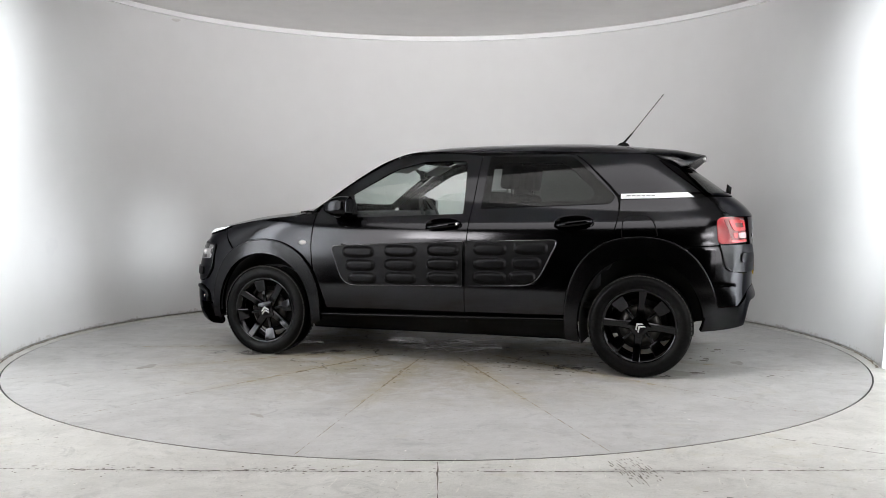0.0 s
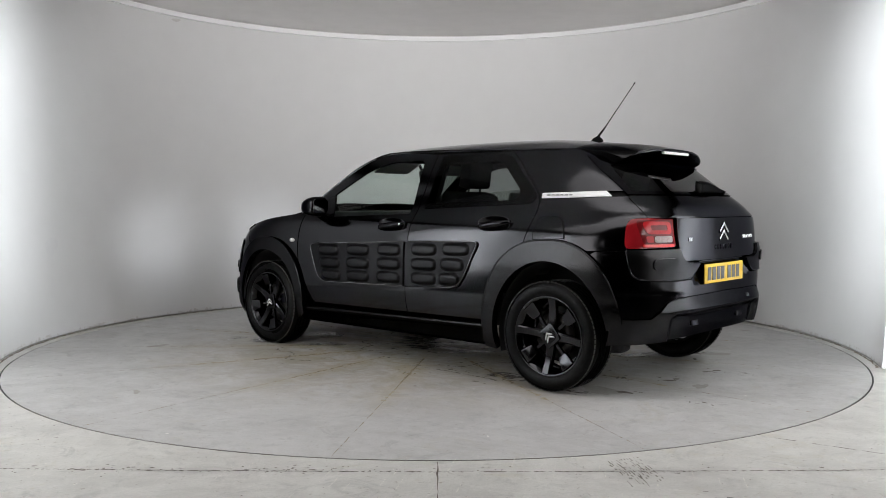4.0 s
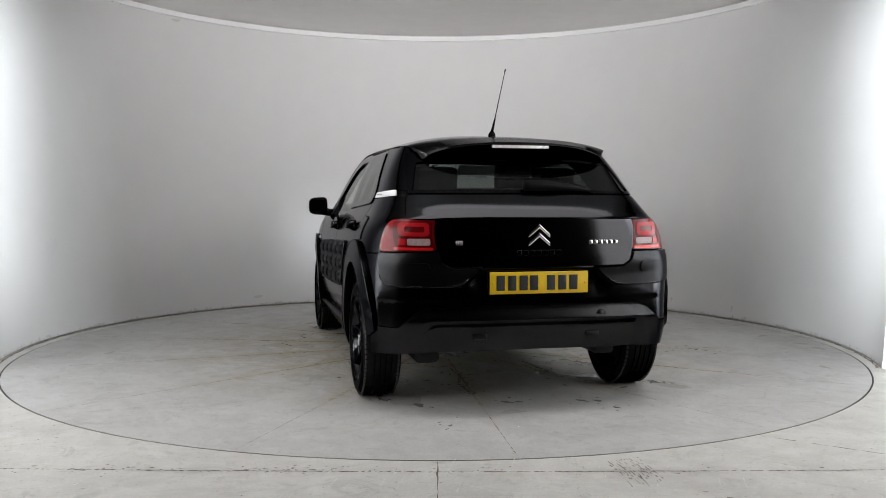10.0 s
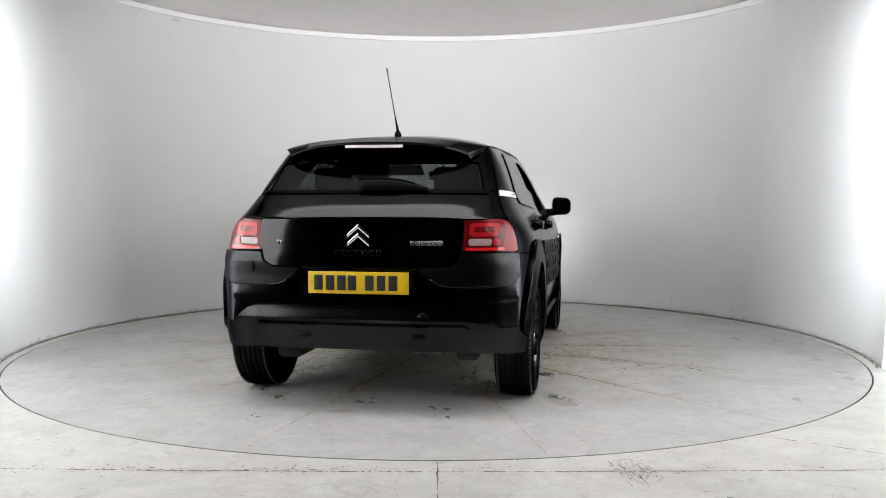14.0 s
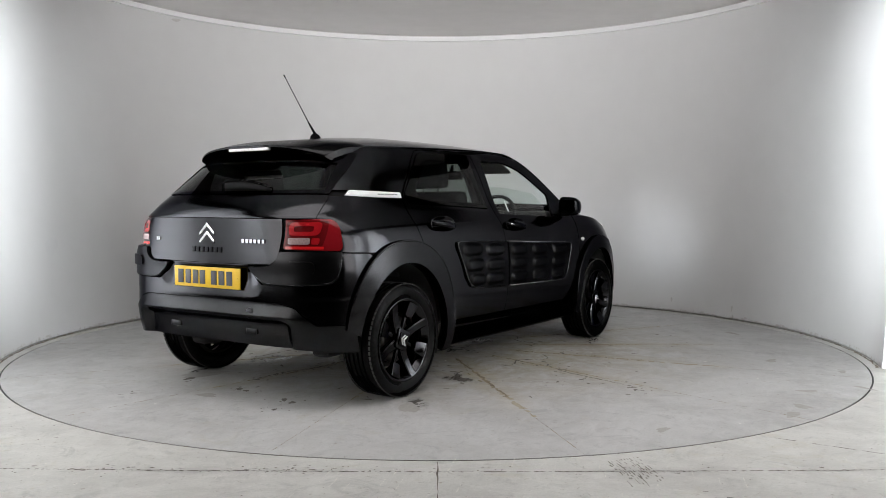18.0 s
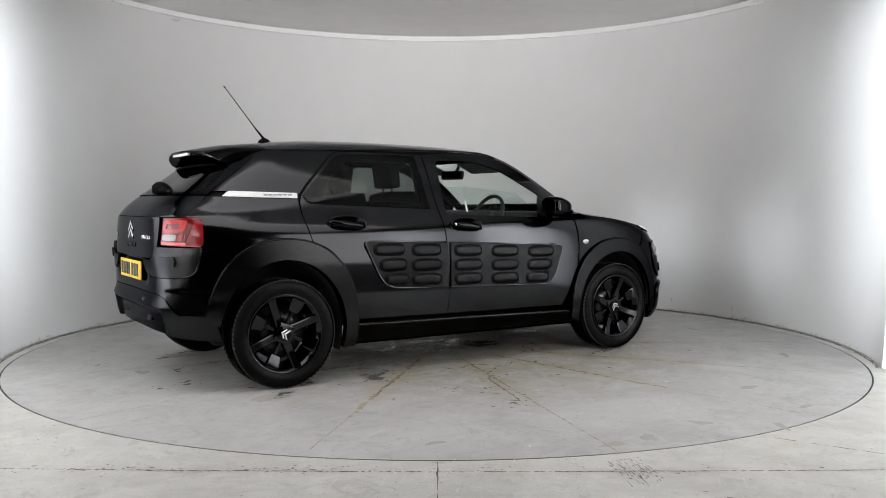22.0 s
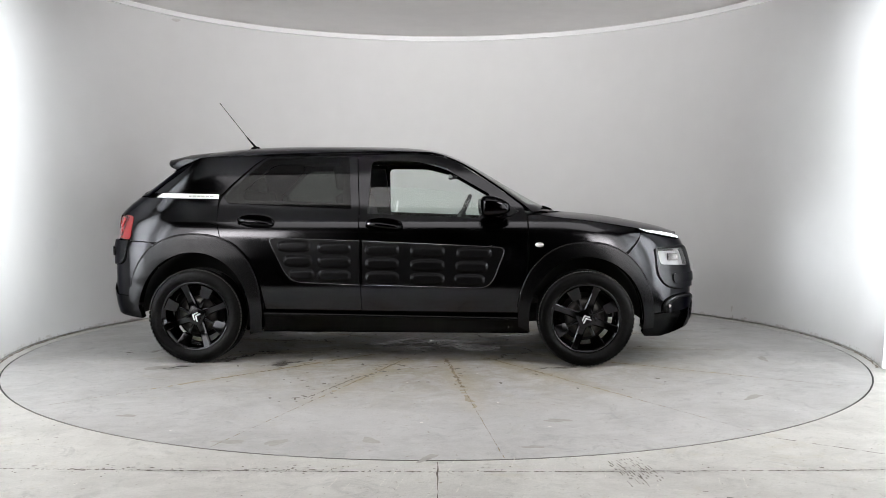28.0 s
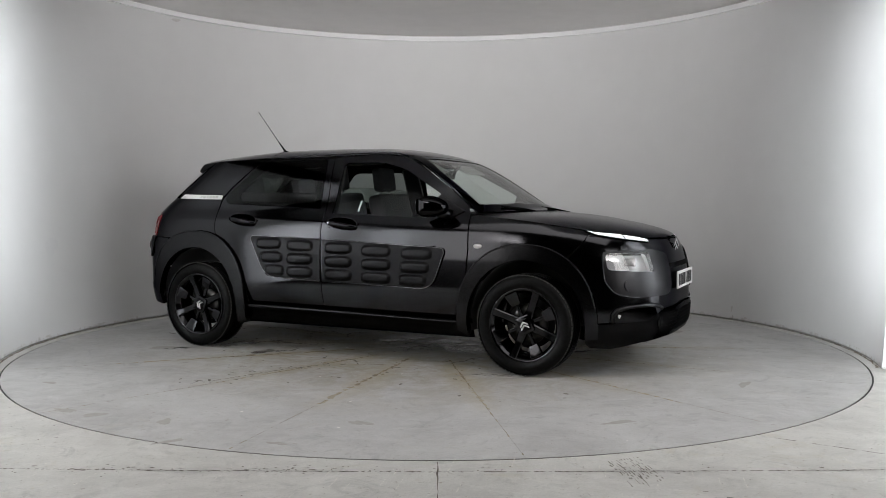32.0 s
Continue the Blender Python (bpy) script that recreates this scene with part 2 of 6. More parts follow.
M_RED = plain("red_lens", (0.30, 0.007, 0.010), 0.2, spec=0.22, coat=0.06, vary=0.15, scale=20)
M_REDDARK = plain("dark_red_lens", (0.10, 0.004, 0.005), 0.14, spec=0.22, coat=0.05)
M_LAMPBAR = plain("bright_red_lens", (0.6, 0.012, 0.014), 0.15, coat=0.5)
M_CLEARLENS = plain("clear_lens", (0.62, 0.6, 0.6), 0.15, coat=0.8, vary=0.2, scale=90)
M_BANDLENS = plain("smoked_band_lens", (0.36, 0.26, 0.26), 0.15, coat=0.2, vary=0.3, scale=90)
M_DRL = glow("running_light", (0.95, 0.98, 1.0), 0.62)
M_BRAKE = plain("brake_lens", (0.85, 0.84, 0.84), 0.25, coat=0.5, vary=0.2, scale=60)
M_YELLOW = plain("yellow_plate", (0.72, 0.47, 0.01), 0.4, vary=0.05)
M_WPLATE = plain("white_plate", (0.75, 0.75, 0.74), 0.4, vary=0.05)
M_BAR = plain("plate_bar", (0.01, 0.01, 0.01), 0.5)
M_GLASS = glass("clear_glass", (0.90, 0.97, 0.94), 0.9, mirror=0.05)
M_TINT = glass("tinted_glass", (0.9, 1.0, 0.95), 0.21, mirror=0.022)
M_REARTINT = glass("dark_tinted_glass", (0.9, 1.0, 0.95), 0.16, mirror=0.028)
M_LAMPGLASS = glass("lamp_glass", (1, 1, 1), 0.72, mirror=0.12)
M_MIRROR = plain("mirror_glass", (0.09, 0.095, 0.10), 0.02, 1.0)
M_SEAT = plain("seat_fabric", (0.03, 0.03, 0.033), 0.9, vary=0.12, scale=18)
M_DASH = plain("dash_plastic", (0.018, 0.018, 0.02), 0.6, vary=0.2, scale=200)
M_LINER = plain("headlining", (0.28, 0.28, 0.27), 0.9, vary=0.05)


# ------------------------------------------------------------------ mesh helpers
def part(name, bm, material, parent, label="", smooth=True, matrix=None):
    """One mesh object under a thing or a part."""
    me = bpy.data.meshes.new(name)
    if smooth:
        for f in bm.faces:
            f.smooth = True
    bm.to_mesh(me)
    bm.free()
    me.materials.append(material)
    ob = new(name, me)
    if parent is not None:
        ob.parent = parent
    if matrix is not None:
        ob.matrix_local = matrix
    if label:
        ob["label"] = label
    return ob


def sharp_edges(bm, degrees=35):
    bm.normal_update()
    lim = radians(degrees)
    for e in bm.edges:
        if len(e.link_faces) == 2 and e.calc_face_angle(0) > lim:
            e.smooth = False


def box(sx, sy, sz, bevel=0.0, at=(0, 0, 0), segments=2, taper=None):
    bm = bmesh.new()
    bmesh.ops.create_cube(bm, size=1)
    for v in bm.verts:
        v.co = Vector((v.co.x * sx, v.co.y * sy, v.co.z * sz))
        if taper and v.co.z > 0:
            v.co.x *= taper[0]
            v.co.y *= taper[1]
    if bevel:
        bmesh.ops.bevel(bm, geom=bm.edges[:], offset=bevel, segments=segments, affect="EDGES", profile=0.7)
    bmesh.ops.translate(bm, verts=bm.verts, vec=at)
    return bm


def tube(points, radius, sides=8, taper=1.0):
    """A round bar along a line of points."""
    bm = bmesh.new()
    pts = [Vector(p) for p in points]
    rings = []
    for i, p in enumerate(pts):
        d = (pts[min(i + 1, len(pts) - 1)] - pts[max(i - 1, 0)]).normalized()
        a = d.orthogonal().normalized()
        b = d.cross(a)
        r = radius * (1 + (taper - 1) * i / max(1, len(pts) - 1))
        rings.append([bm.verts.new(p + (a * cos(2 * pi * k / sides) + b * sin(2 * pi * k / sides)) * r) for k in range(sides)])
    for r0, r1 in zip(rings, rings[1:]):
        # keep neighbouring rings in step
        best = min(range(sides), key=lambda o: sum((r0[k].co - r1[(k + o) % sides].co).length for k in range(sides)))
        r1[:] = r1[best:] + r1[:best]
        for k in range(sides):
            bm.faces.new((r0[k], r0[(k + 1) % sides], r1[(k + 1) % sides], r1[k]))
    bm.faces.new(rings[0][::-1])
    bm.faces.new(rings[-1])
    bmesh.ops.recalc_face_normals(bm, faces=bm.faces)
    return bm


def lathe(profile, steps=64, axis="y"):
    """A turned body from (radius, along) pairs, closed on itself, round the y axis."""
    bm = bmesh.new()
    rings = []
    for k in range(steps):
        a = 2 * pi * k / steps
        rings.append([bm.verts.new((r * cos(a), h, r * sin(a))) for r, h in profile])
    n = len(profile)
    for k in range(steps):
        r0, r1 = rings[k], rings[(k + 1) % steps]
        for i in range(n - 1):
            if profile[i][0] < 1e-5 and profile[i + 1][0] < 1e-5:
                continue
            bm.faces.new((r0[i], r0[i + 1], r1[i + 1], r1[i]))
    bmesh.ops.remove_doubles(bm, verts=bm.verts, dist=1e-5)
    bmesh.ops.recalc_face_normals(bm, faces=bm.faces)
    return bm


def prism(outline, depth, bevel=0.0, segments=2):
    """An outline in the x-z plane, from y = 0 to y = depth."""
    bm = bmesh.new()
    lo = [bm.verts.new((x, 0, z)) for x, z in outline]
    hi = [bm.verts.new((x, depth, z)) for x, z in outline]
    n = len(outline)
    bm.faces.new(lo)
    top = bm.faces.new(hi[::-1])
    for i in range(n):
        bm.faces.new((lo[(i + 1) % n], lo[i], hi[i], hi[(i + 1) % n]))
    bmesh.ops.recalc_face_normals(bm, faces=bm.faces)
    if bevel:
        bmesh.ops.bevel(bm, geom=[e for e in top.edges], offset=bevel, segments=segments, affect="EDGES", profile=0.6)
    sharp_edges(bm, 40)
    return bm


def rounded(poly, r, n=4):
    """Fillets every corner of an outline; r is one radius, or one for each corner."""
    out = []
    m = len(poly)
    for i, p in enumerate(poly):
        rad = r[i] if isinstance(r, (list, tuple)) else r
        p0, p1, p2 = Vector(poly[i - 1]), Vector(p), Vector(poly[(i + 1) % m])
        a, b = p0 - p1, p2 - p1
        if rad <= 0 or a.length < 1e-6 or b.length < 1e-6:
            out.append(tuple(p1))
            continue
        d = min(rad, a.length * 0.48, b.length * 0.48)
        a, b = p1 + a.normalized() * d, p1 + b.normalized() * d
        for k in range(n + 1):
            t = k / n
            q = a * (1 - t) ** 2 + p1 * 2 * t * (1 - t) + b * t ** 2
            out.append((q.x, q.y))
    return out


def curve1(pairs):
    """A smooth curve through (t, value) pairs, by cubic pieces; level beyond the ends."""
    ts = [p[0] for p in pairs]
    vs = [p[1] for p in pairs]
    n = len(ts)
    ms = []
    for i in range(n):
        if i in (0, n - 1):
            j = min(i, n - 2)
            ms.append((vs[j + 1] - vs[j]) / (ts[j + 1] - ts[j]))
        else:
            a = (vs[i] - vs[i - 1]) / (ts[i] - ts[i - 1])
            b = (vs[i + 1] - vs[i]) / (ts[i + 1] - ts[i])
            ms.append(0.0 if a * b <= 0 else 2 * a * b / (a + b))

    def f(t):
        if t <= ts[0]:
            return vs[0]
        if t >= ts[-1]:
            return vs[-1]
        i = max(k for k in range(n - 1) if ts[k] <= t)
        h = ts[i + 1] - ts[i]
        s = (t - ts[i]) / h
        return ((1 + 2 * s) * (1 - s) ** 2 * vs[i] + s * (1 - s) ** 2 * h * ms[i]
                + s * s * (3 - 2 * s) * vs[i + 1] + s * s * (s - 1) * h * ms[i + 1])
    return f


def keyhole(outer, hole):
    """An outline with one more hole in it: a list of loops, the outer one first."""
    loops = outer if isinstance(outer[0], list) else [outer]
    return loops + [list(hole)]


def inside(x, y, loops):
    odd = False
    for loop in loops:
        for i in range(len(loop)):
            (x0, y0), (x1, y1) = loop[i - 1], loop[i]
            if (y0 > y) != (y1 > y) and x < x0 + (x1 - x0) * (y - y0) / (y1 - y0):
                odd = not odd
    return odd


def patch(bm, outline, fn, du=0.05, dv=0.05, thick=0.012, outward=None, lift=0.0):
    """A panel: the outline in (u, v), with holes, filled with small triangles that follow the surface fn(u, v), with turned-in rims."""
    loops = outline if isinstance(outline[0], list) else [list(outline)]
    flat, edges, fine = [], [], []
    for loop in loops:
        pts = []
        for i in range(len(loop)):
            (u0, v0), (u1, v1) = loop[i - 1], loop[i]
            d = hypot((u1 - u0) / du, (v1 - v0) / dv)
            if d < 1e-6:
                continue
            n = max(1, int(d + 0.5))
            pts += [((u0 + (u1 - u0) * k / n) / du, (v0 + (v1 - v0) * k / n) / dv) for k in range(n)]
        base = len(flat)
        flat += pts
        fine.append(pts)
        edges += [(base + i, base + (i + 1) % len(pts)) for i in range(len(pts))]
    us, vs = [p[0] for p in fine[0]], [p[1] for p in fine[0]]
    u = min(us) + 0.5
    rim_count = len(flat)
    row = 0
    while u < max(us):
        v = min(vs) + (0.5 if row % 2 else 0.0)
        while v < max(vs):
            if inside(u, v, fine) and min((u - q[0]) ** 2 + (v - q[1]) ** 2 for q in flat[:rim_count]) > 0.2:
                flat.append((u, v))
            v += 1.0
        u += 0.87
        row += 1
    co, _, tris, _, _, _ = geometry.delaunay_2d_cdt([Vector(p) for p in flat], edges, [], 0, 1e-5)

    def normal(a, b):
        e = 0.004
        n = (fn(a + e, b) - fn(a - e, b)).cross(fn(a, b + e) - fn(a, b - e))
        return n.normalized() if n.length > 1e-12 else Vector((0, 0, 1))

    ref = outward if outward is not None else Vector((0, 0, 0.6))
    verts = {}

    def vert(i):
        if i not in verts:
            a, b = co[i][0] * du, co[i][1] * dv
            p = fn(a, b)
            if lift:
                nn = normal(a, b)
                p = p + nn * (lift if nn.dot(p - ref) > 0 else -lift)
            verts[i] = bm.verts.new(p)
            verts[i][true_normal] = normal(a, b)
        return verts[i]

    true_normal = bm.verts.layers.float_vector.get("true_normal") or bm.verts.layers.float_vector.new("true_normal")
    faces = []
    for t in tris:
        cx, cy = sum(co[i][0] for i in t) / 3, sum(co[i][1] for i in t) / 3
        if inside(cx, cy, fine):
            faces.append(bm.faces.new([vert(i) for i in t]))
    bmesh.ops.recalc_face_normals(bm, faces=faces)
    bm.normal_update()
    if sum(f.normal.dot(f.calc_center_median() - ref) * f.calc_area() for f in faces) < 0:
        bmesh.ops.reverse_faces(bm, faces=faces)
    bm.normal_update()
    if thick:
        fs = set(faces)
        rim = list(dict.fromkeys(e for f in faces for e in f.edges if sum(g in fs for g in e.link_faces) == 1))
        inner = {}
        for e in rim:
            e.smooth = False
            for v in e.verts:
                if v not in inner:
                    inner[v] = bm.verts.new(v.co - v.normal * thick)
        for e in rim:
            f = [g for g in e.link_faces if g in fs][0]
            loop = [x for x in f.loops if x.edge == e][0]
            p, q = loop.vert, loop.link_loop_next.vert
            bm.faces.new((q, p, inner[p], inner[q]))
    return bm


def smooth_normals(me):
    """Shade the outer faces of a panel by the true surface normals."""
    layer = me.attributes.get("true_normal")
    if layer is None:
        return
    nv = [Vector(d.vector) for d in layer.data]
    out = []
    for f in me.polygons:
        ns = [nv[v] for v in f.vertices]
        if min(n.length for n in ns) < 0.5:
            out += [(0, 0, 0)] * len(ns)
        else:
            out += [tuple(n if n.dot(f.normal) > 0 else -n) for n in ns]
    me.normals_split_custom_set(out)
    me.attributes.remove(me.attributes["true_normal"])


def empty(name, matrix=None):
    ob = new(name)
    ob.empty_display_size = 0.2
    if matrix is not None:
        ob.matrix_world = matrix
    return ob


# ------------------------------------------------------------------ the studio
TABLE_R = 2.96
SPIN0, SPIN = 161.466, 5.861        # heading of the car at the start, degrees a second
WALL_LOW, WALL_HIGH = (0.05, 3.06), (-0.08, 3.235)
TRIM_Z = 2.875


def wall_point(a, z, inset=0.0):
    k = z / 2.9
    yc = WALL_LOW[0] + (WALL_HIGH[0] - WALL_LOW[0]) * k
    r = WALL_LOW[1] + (WALL_HIGH[1] - WALL_LOW[1]) * k - inset
    return Vector((r * cos(a), yc + r * sin(a), z))


def ring_band(name, a0, a1, z0, z1, inset, depth, material, parent=None, steps=120, slant=0.0):
    bm = bmesh.new()
    rows = []
    for k in range(steps + 1):
        a = a0 + (a1 - a0) * k / steps
        rows.append([bm.verts.new(wall_point(a, z, i)) for z, i in ((z0, inset - slant), (z1, inset), (z1, inset - depth), (z0, inset - depth))])
    for r0, r1 in zip(rows, rows[1:]):
        for i in range(4):
            bm.faces.new((r0[i], r1[i], r1[(i + 1) % 4], r0[(i + 1) % 4]))
    bm.faces.new(rows[0])
    bm.faces.new(rows[-1][::-1])
    bmesh.ops.recalc_face_normals(bm, faces=bm.faces)
    sharp_edges(bm, 30)
    return part(name, bm, material, parent)


def build_studio():
    a0, a1 = radians(-20), radians(200)
    wall = ring_band("wall_round", a0, a1, 0.008, 3.0, 0.0, 0.12, M_WALL)
    # faint repairs, scuffs and drips on the paint
    rnd = random.Random(11)
    spots = [(173.7, 0.73, 0.085, 0.075, M_PATCH, "faint round filler patch"), (141.8, 2.845, 0.05, 0.014, M_SMUDGE, "grey smudge under the trim"),
             (40.5, 0.12, 0.012, 0.02, M_SMUDGE, "small scuff"), (27.0, 0.10, 0.008, 0.03, M_SMUDGE, "small scuff"), (128.0, 0.10, 0.05, 0.015, M_SMUDGE, "small scuff"),
             (65.0, 0.08, 0.06, 0.012, M_SMUDGE, "small scuff")]
    for a, z, ra, rz, material, label in spots:
        bm = bmesh.new()
        ph = rnd.uniform(0, 6.28)
        ring = []
        for k in range(20):
            t = 2 * pi * k / 20
            r = 1 + 0.15 * sin(2 * t + ph) + 0.1 * sin(3 * t + 2 * ph)
            ring.append(bm.verts.new(wall_point(radians(a) + ra * r * cos(t) / 3.06, z + rz * r * sin(t), 0.003)))
        bm.faces.new(ring)
        bmesh.ops.triangulate(bm, faces=bm.faces)
        part("wall_mark", bm, material, wall, label, smooth=False)
    # splashed dirt along the foot of the wall
    bm = bmesh.new()
    for k in range(420):
        a, z = radians(rnd.uniform(-19, 199)), 0.010 + 0.022 * rnd.random() ** 2.5
        ra, rz, ph = 0.006 + 0.035 * rnd.random() ** 3, 0.003 + 0.016 * rnd.random() ** 2, rnd.uniform(0, 6.28)
        ring = []
        for j in range(9):
            t = 2 * pi * j / 9
            r = 1 + 0.25 * sin(2 * t + ph) + 0.15 * sin(3 * t + 2 * ph)
            ring.append(bm.verts.new(wall_point(a + ra * r * cos(t) / 3.06, max(0.009, z + rz * r * sin(t)), 0.002 + 0.0006 * (k % 4))))
        bm.faces.new(ring)
    part("wall_dirt", bm, M_SMUDGE, wall, "splashed brown dirt along the foot of the wall", smooth=False)["kind"] = "stuff"
    tagged(wall,
           "smooth white curved wall of a round photo studio", "wall", kind="structure")
    tagged(ring_band("trim", a0, a1, TRIM_Z, TRIM_Z + 0.045, 0.035, 0.033, M_TRIM),
           "thin white strip round the top of the curved wall", "trim", kind="structure")
    # wings added out of view for bright reflections; raised feet keep low doors dark
    for sx, nm in ((-1, "wall_wing_left"), (1, "wall_wing_right")):
        bm = bmesh.new()
        rows = []
        for x, y, lean, foot in ((2.876, -0.997, 0.17, 0.008), (2.973, -1.6, 0.14, 0.40), (3.20, -3.0, 0.06, 0.42), (3.05, -4.5, 0.0, 0.42)):
            nx, ny = (0.12, 0.0) if y > -2 else (0.09, -0.09)
            rows.append([bm.verts.new((sx * px, py, pz)) for px, py, pz in ((x, y, foot), (x + lean, y, 3.0), (x + lean + nx, y + ny, 3.0), (x + nx, y + ny, foot))])
        for r0, r1 in zip(rows, rows[1:]):
            for k in range(4):
                bm.faces.new((r0[k - 1], r0[k], r1[k], r1[k - 1]))
        bm.faces.new(rows[0])
        bm.faces.new(rows[-1])
        bmesh.ops.recalc_face_normals(bm, faces=bm.faces)
        tagged(part(nm, bm, M_WALL, None, smooth=False), "unseen straight white wing, added for bright reflections in the car", "wall", kind="structure")
    # ceiling over the round room
    bm = bmesh.new()
    ring = [bm.verts.new((3.5 * cos(2 * pi * k / 96), max(1.2, 3.5 * sin(2 * pi * k / 96)), TRIM_Z + 0.06)) for k in range(96)]
    ring2 = [bm.verts.new((v.co.x, v.co.y, TRIM_Z + 0.16)) for v in ring]
    bm.faces.new(ring)
    bm.faces.new(ring2)
    for k in range(96):
        bm.faces.new((ring[k - 1], ring[k], ring2[k], ring2[k - 1]))
    bmesh.ops.recalc_face_normals(bm, faces=bm.faces)
    tagged(part("ceiling", bm, M_CEIL, None, smooth=False), "plain grey ceiling over the round photo studio", "ceiling", kind="structure")
    # unseen board, added so the car's upper surfaces mirror a dim grey
    tagged(part("ceiling_recess", box(6.4, 3.6, 0.1, at=(0, -0.55, 3.5)), M_BOARD, None, smooth=False), "unseen grey board, added for a dim sheen on the car's roof and glass", "ceiling", kind="structure")
    # floor round the turntable, with a round pit for it
    bm = bmesh.new()
    n = 160
    inner = [bm.verts.new(((TABLE_R + 0.011) * cos(2 * pi * k / n), (TABLE_R + 0.011) * sin(2 * pi * k / n), 0)) for k in range(n)]
    deep = [bm.verts.new((v.co.x, v.co.y, -0.08)) for v in inner]
    outer = []
    for k in range(n):
        c, s = cos(2 * pi * k / n), sin(2 * pi * k / n)
        m = max(abs(c), abs(s))
        outer.append(bm.verts.new((3.64 * c / m, 3.64 * s / m, 0)))
    for k in range(n):
        bm.faces.new((inner[k - 1], inner[k], outer[k], outer[k - 1]))
        bm.faces.new((deep[k - 1], deep[k], inner[k], inner[k - 1]))
    bm.faces.new(deep)
    bmesh.ops.recalc_face_normals(bm, faces=bm.faces)
    floor = tagged(part("floor", bm, M_APRON, None, smooth=False), "pale scuffed concrete floor round a turntable", "floor", kind="structure")
    # dark hall behind the camera
    for nm, size, at in (("wall_hall_back", (18, 0.2, 5), (0, -9.1, 2.5)), ("wall_hall_left", (0.2, 18, 5), (-9.1, 0, 2.5)),
                         ("wall_hall_right", (0.2, 18, 5), (9.1, 0, 2.5)), ("wall_hall_far", (18, 0.2, 5), (0, 9.1, 2.5)),
                         ("floor_hall", (18.4, 18.4, 0.2), (0, 0, -0.135)), ("ceiling_hall", (18.4, 18.4, 0.2), (0, 0, 5.1))):
        tagged(part(nm, box(*size, at=at), M_HALL if nm.startswith("wall") else M_DARKROOM, None, smooth=False), "plain painted surface of the hall outside the studio",
               nm.split("_")[0], kind="structure")
    return floor




def build_turntable():
    table = empty("turntable")
    tagged(table, "round concrete turntable with radial joints, set flush in the floor", "turntable")
    bm = bmesh.new()
    n = 160
    top = [bm.verts.new((TABLE_R * cos(2 * pi * k / n), TABLE_R * sin(2 * pi * k / n), -0.0012)) for k in range(n)]
    low = [bm.verts.new((v.co.x, v.co.y, -0.06)) for v in top]
    bm.faces.new(top)
    bm.faces.new(low[::-1])
    for k in range(n):
        bm.faces.new((top[k - 1], low[k - 1], low[k], top[k]))
    part("base_disc", bm, M_JOINT, table, "dirty brown filler in the joints", smooth=False)
    for i, a in enumerate(JOINTS):
        b = JOINTS[(i + 1) % len(JOINTS)] + (360 if i == len(JOINTS) - 1 else 0)
        bm = bmesh.new()
        half = 0.0003
        pts = []
        steps = 12
        for k in range(steps + 1):
            ang = radians(a + (b - a) * k / steps)
            pts.append(Vector((TABLE_R * cos(ang), TABLE_R * sin(ang))))
        na, nb = radians(a + 90), radians(b - 90)
        r0 = 0.012
        am = radians((a + b) / 2)
        pts[0] = Vector((TABLE_R * cos(radians(a)), TABLE_R * sin(radians(a)))) + Vector((cos(na), sin(na))) * half
        pts[-1] = Vector((TABLE_R * cos(radians(b)), TABLE_R * sin(radians(b)))) + Vector((cos(nb), sin(nb))) * half
        tip = Vector((cos(am), sin(am))) * r0
        ring = [bm.verts.new((p.x, p.y, 0.0)) for p in pts]
        t = bm.verts.new((tip.x, tip.y, 0.0))
        ring.append(t)
        dn = [bm.verts.new((v.co.x, v.co.y, -0.02)) for v in ring]
        bm.faces.new(ring)
        for k in range(len(ring)):
            bm.faces.new((ring[k - 1], dn[k - 1], dn[k], ring[k]))
        bmesh.ops.recalc_face_normals(bm, faces=bm.faces)
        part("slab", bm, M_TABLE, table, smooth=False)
    return table


def ragged_strip(bm, points, width, z, rnd, gaps=0.0, step=0.03):
    """A thin uneven line on the floor along some points, broken here and there."""
    pts = [Vector(p) for p in points]
    line = []
    for a, b in zip(pts, pts[1:]):
        n = max(1, int((b - a).length / step))
        line += [a + (b - a) * (k / n) for k in range(n)]
    line.append(pts[-1])
    prev = None
    for i, p in enumerate(line):
        d = (line[min(i + 1, len(line) - 1)] - line[max(i - 1, 0)]).normalized()
        n = Vector((-d.y, d.x))
        w = width * (0.35 + 1.3 * rnd.random() ** 2)
        j = n * (rnd.random() - 0.5) * width * 0.8
        row = [bm.verts.new((*(p + j + n * w * 0.5), z)), bm.verts.new((*(p + j - n * w * 0.5), z))]
        if prev and rnd.random() > gaps:
            bm.faces.new((prev[0], prev[1], row[1], row[0]))
        prev = row


def blotch(bm, x, y, rx, ry, z, rnd, turn=0.0, sides=18):
    ring = []
    z += 0.0004 * rnd.random()
    ph = [rnd.random() * 6.28 for _ in range(4)]
    for k in range(sides):
        a = 2 * pi * k / sides
        r = 1 + 0.22 * sin(2 * a + ph[0]) + 0.16 * sin(3 * a + ph[1]) + 0.12 * sin(5 * a + ph[2])
        px, py = rx * r * cos(a), ry * r * sin(a)
        ring.append(bm.verts.new((x + px * cos(turn) - py * sin(turn), y + px * sin(turn) + py * cos(turn), z)))
    bm.faces.new(ring)


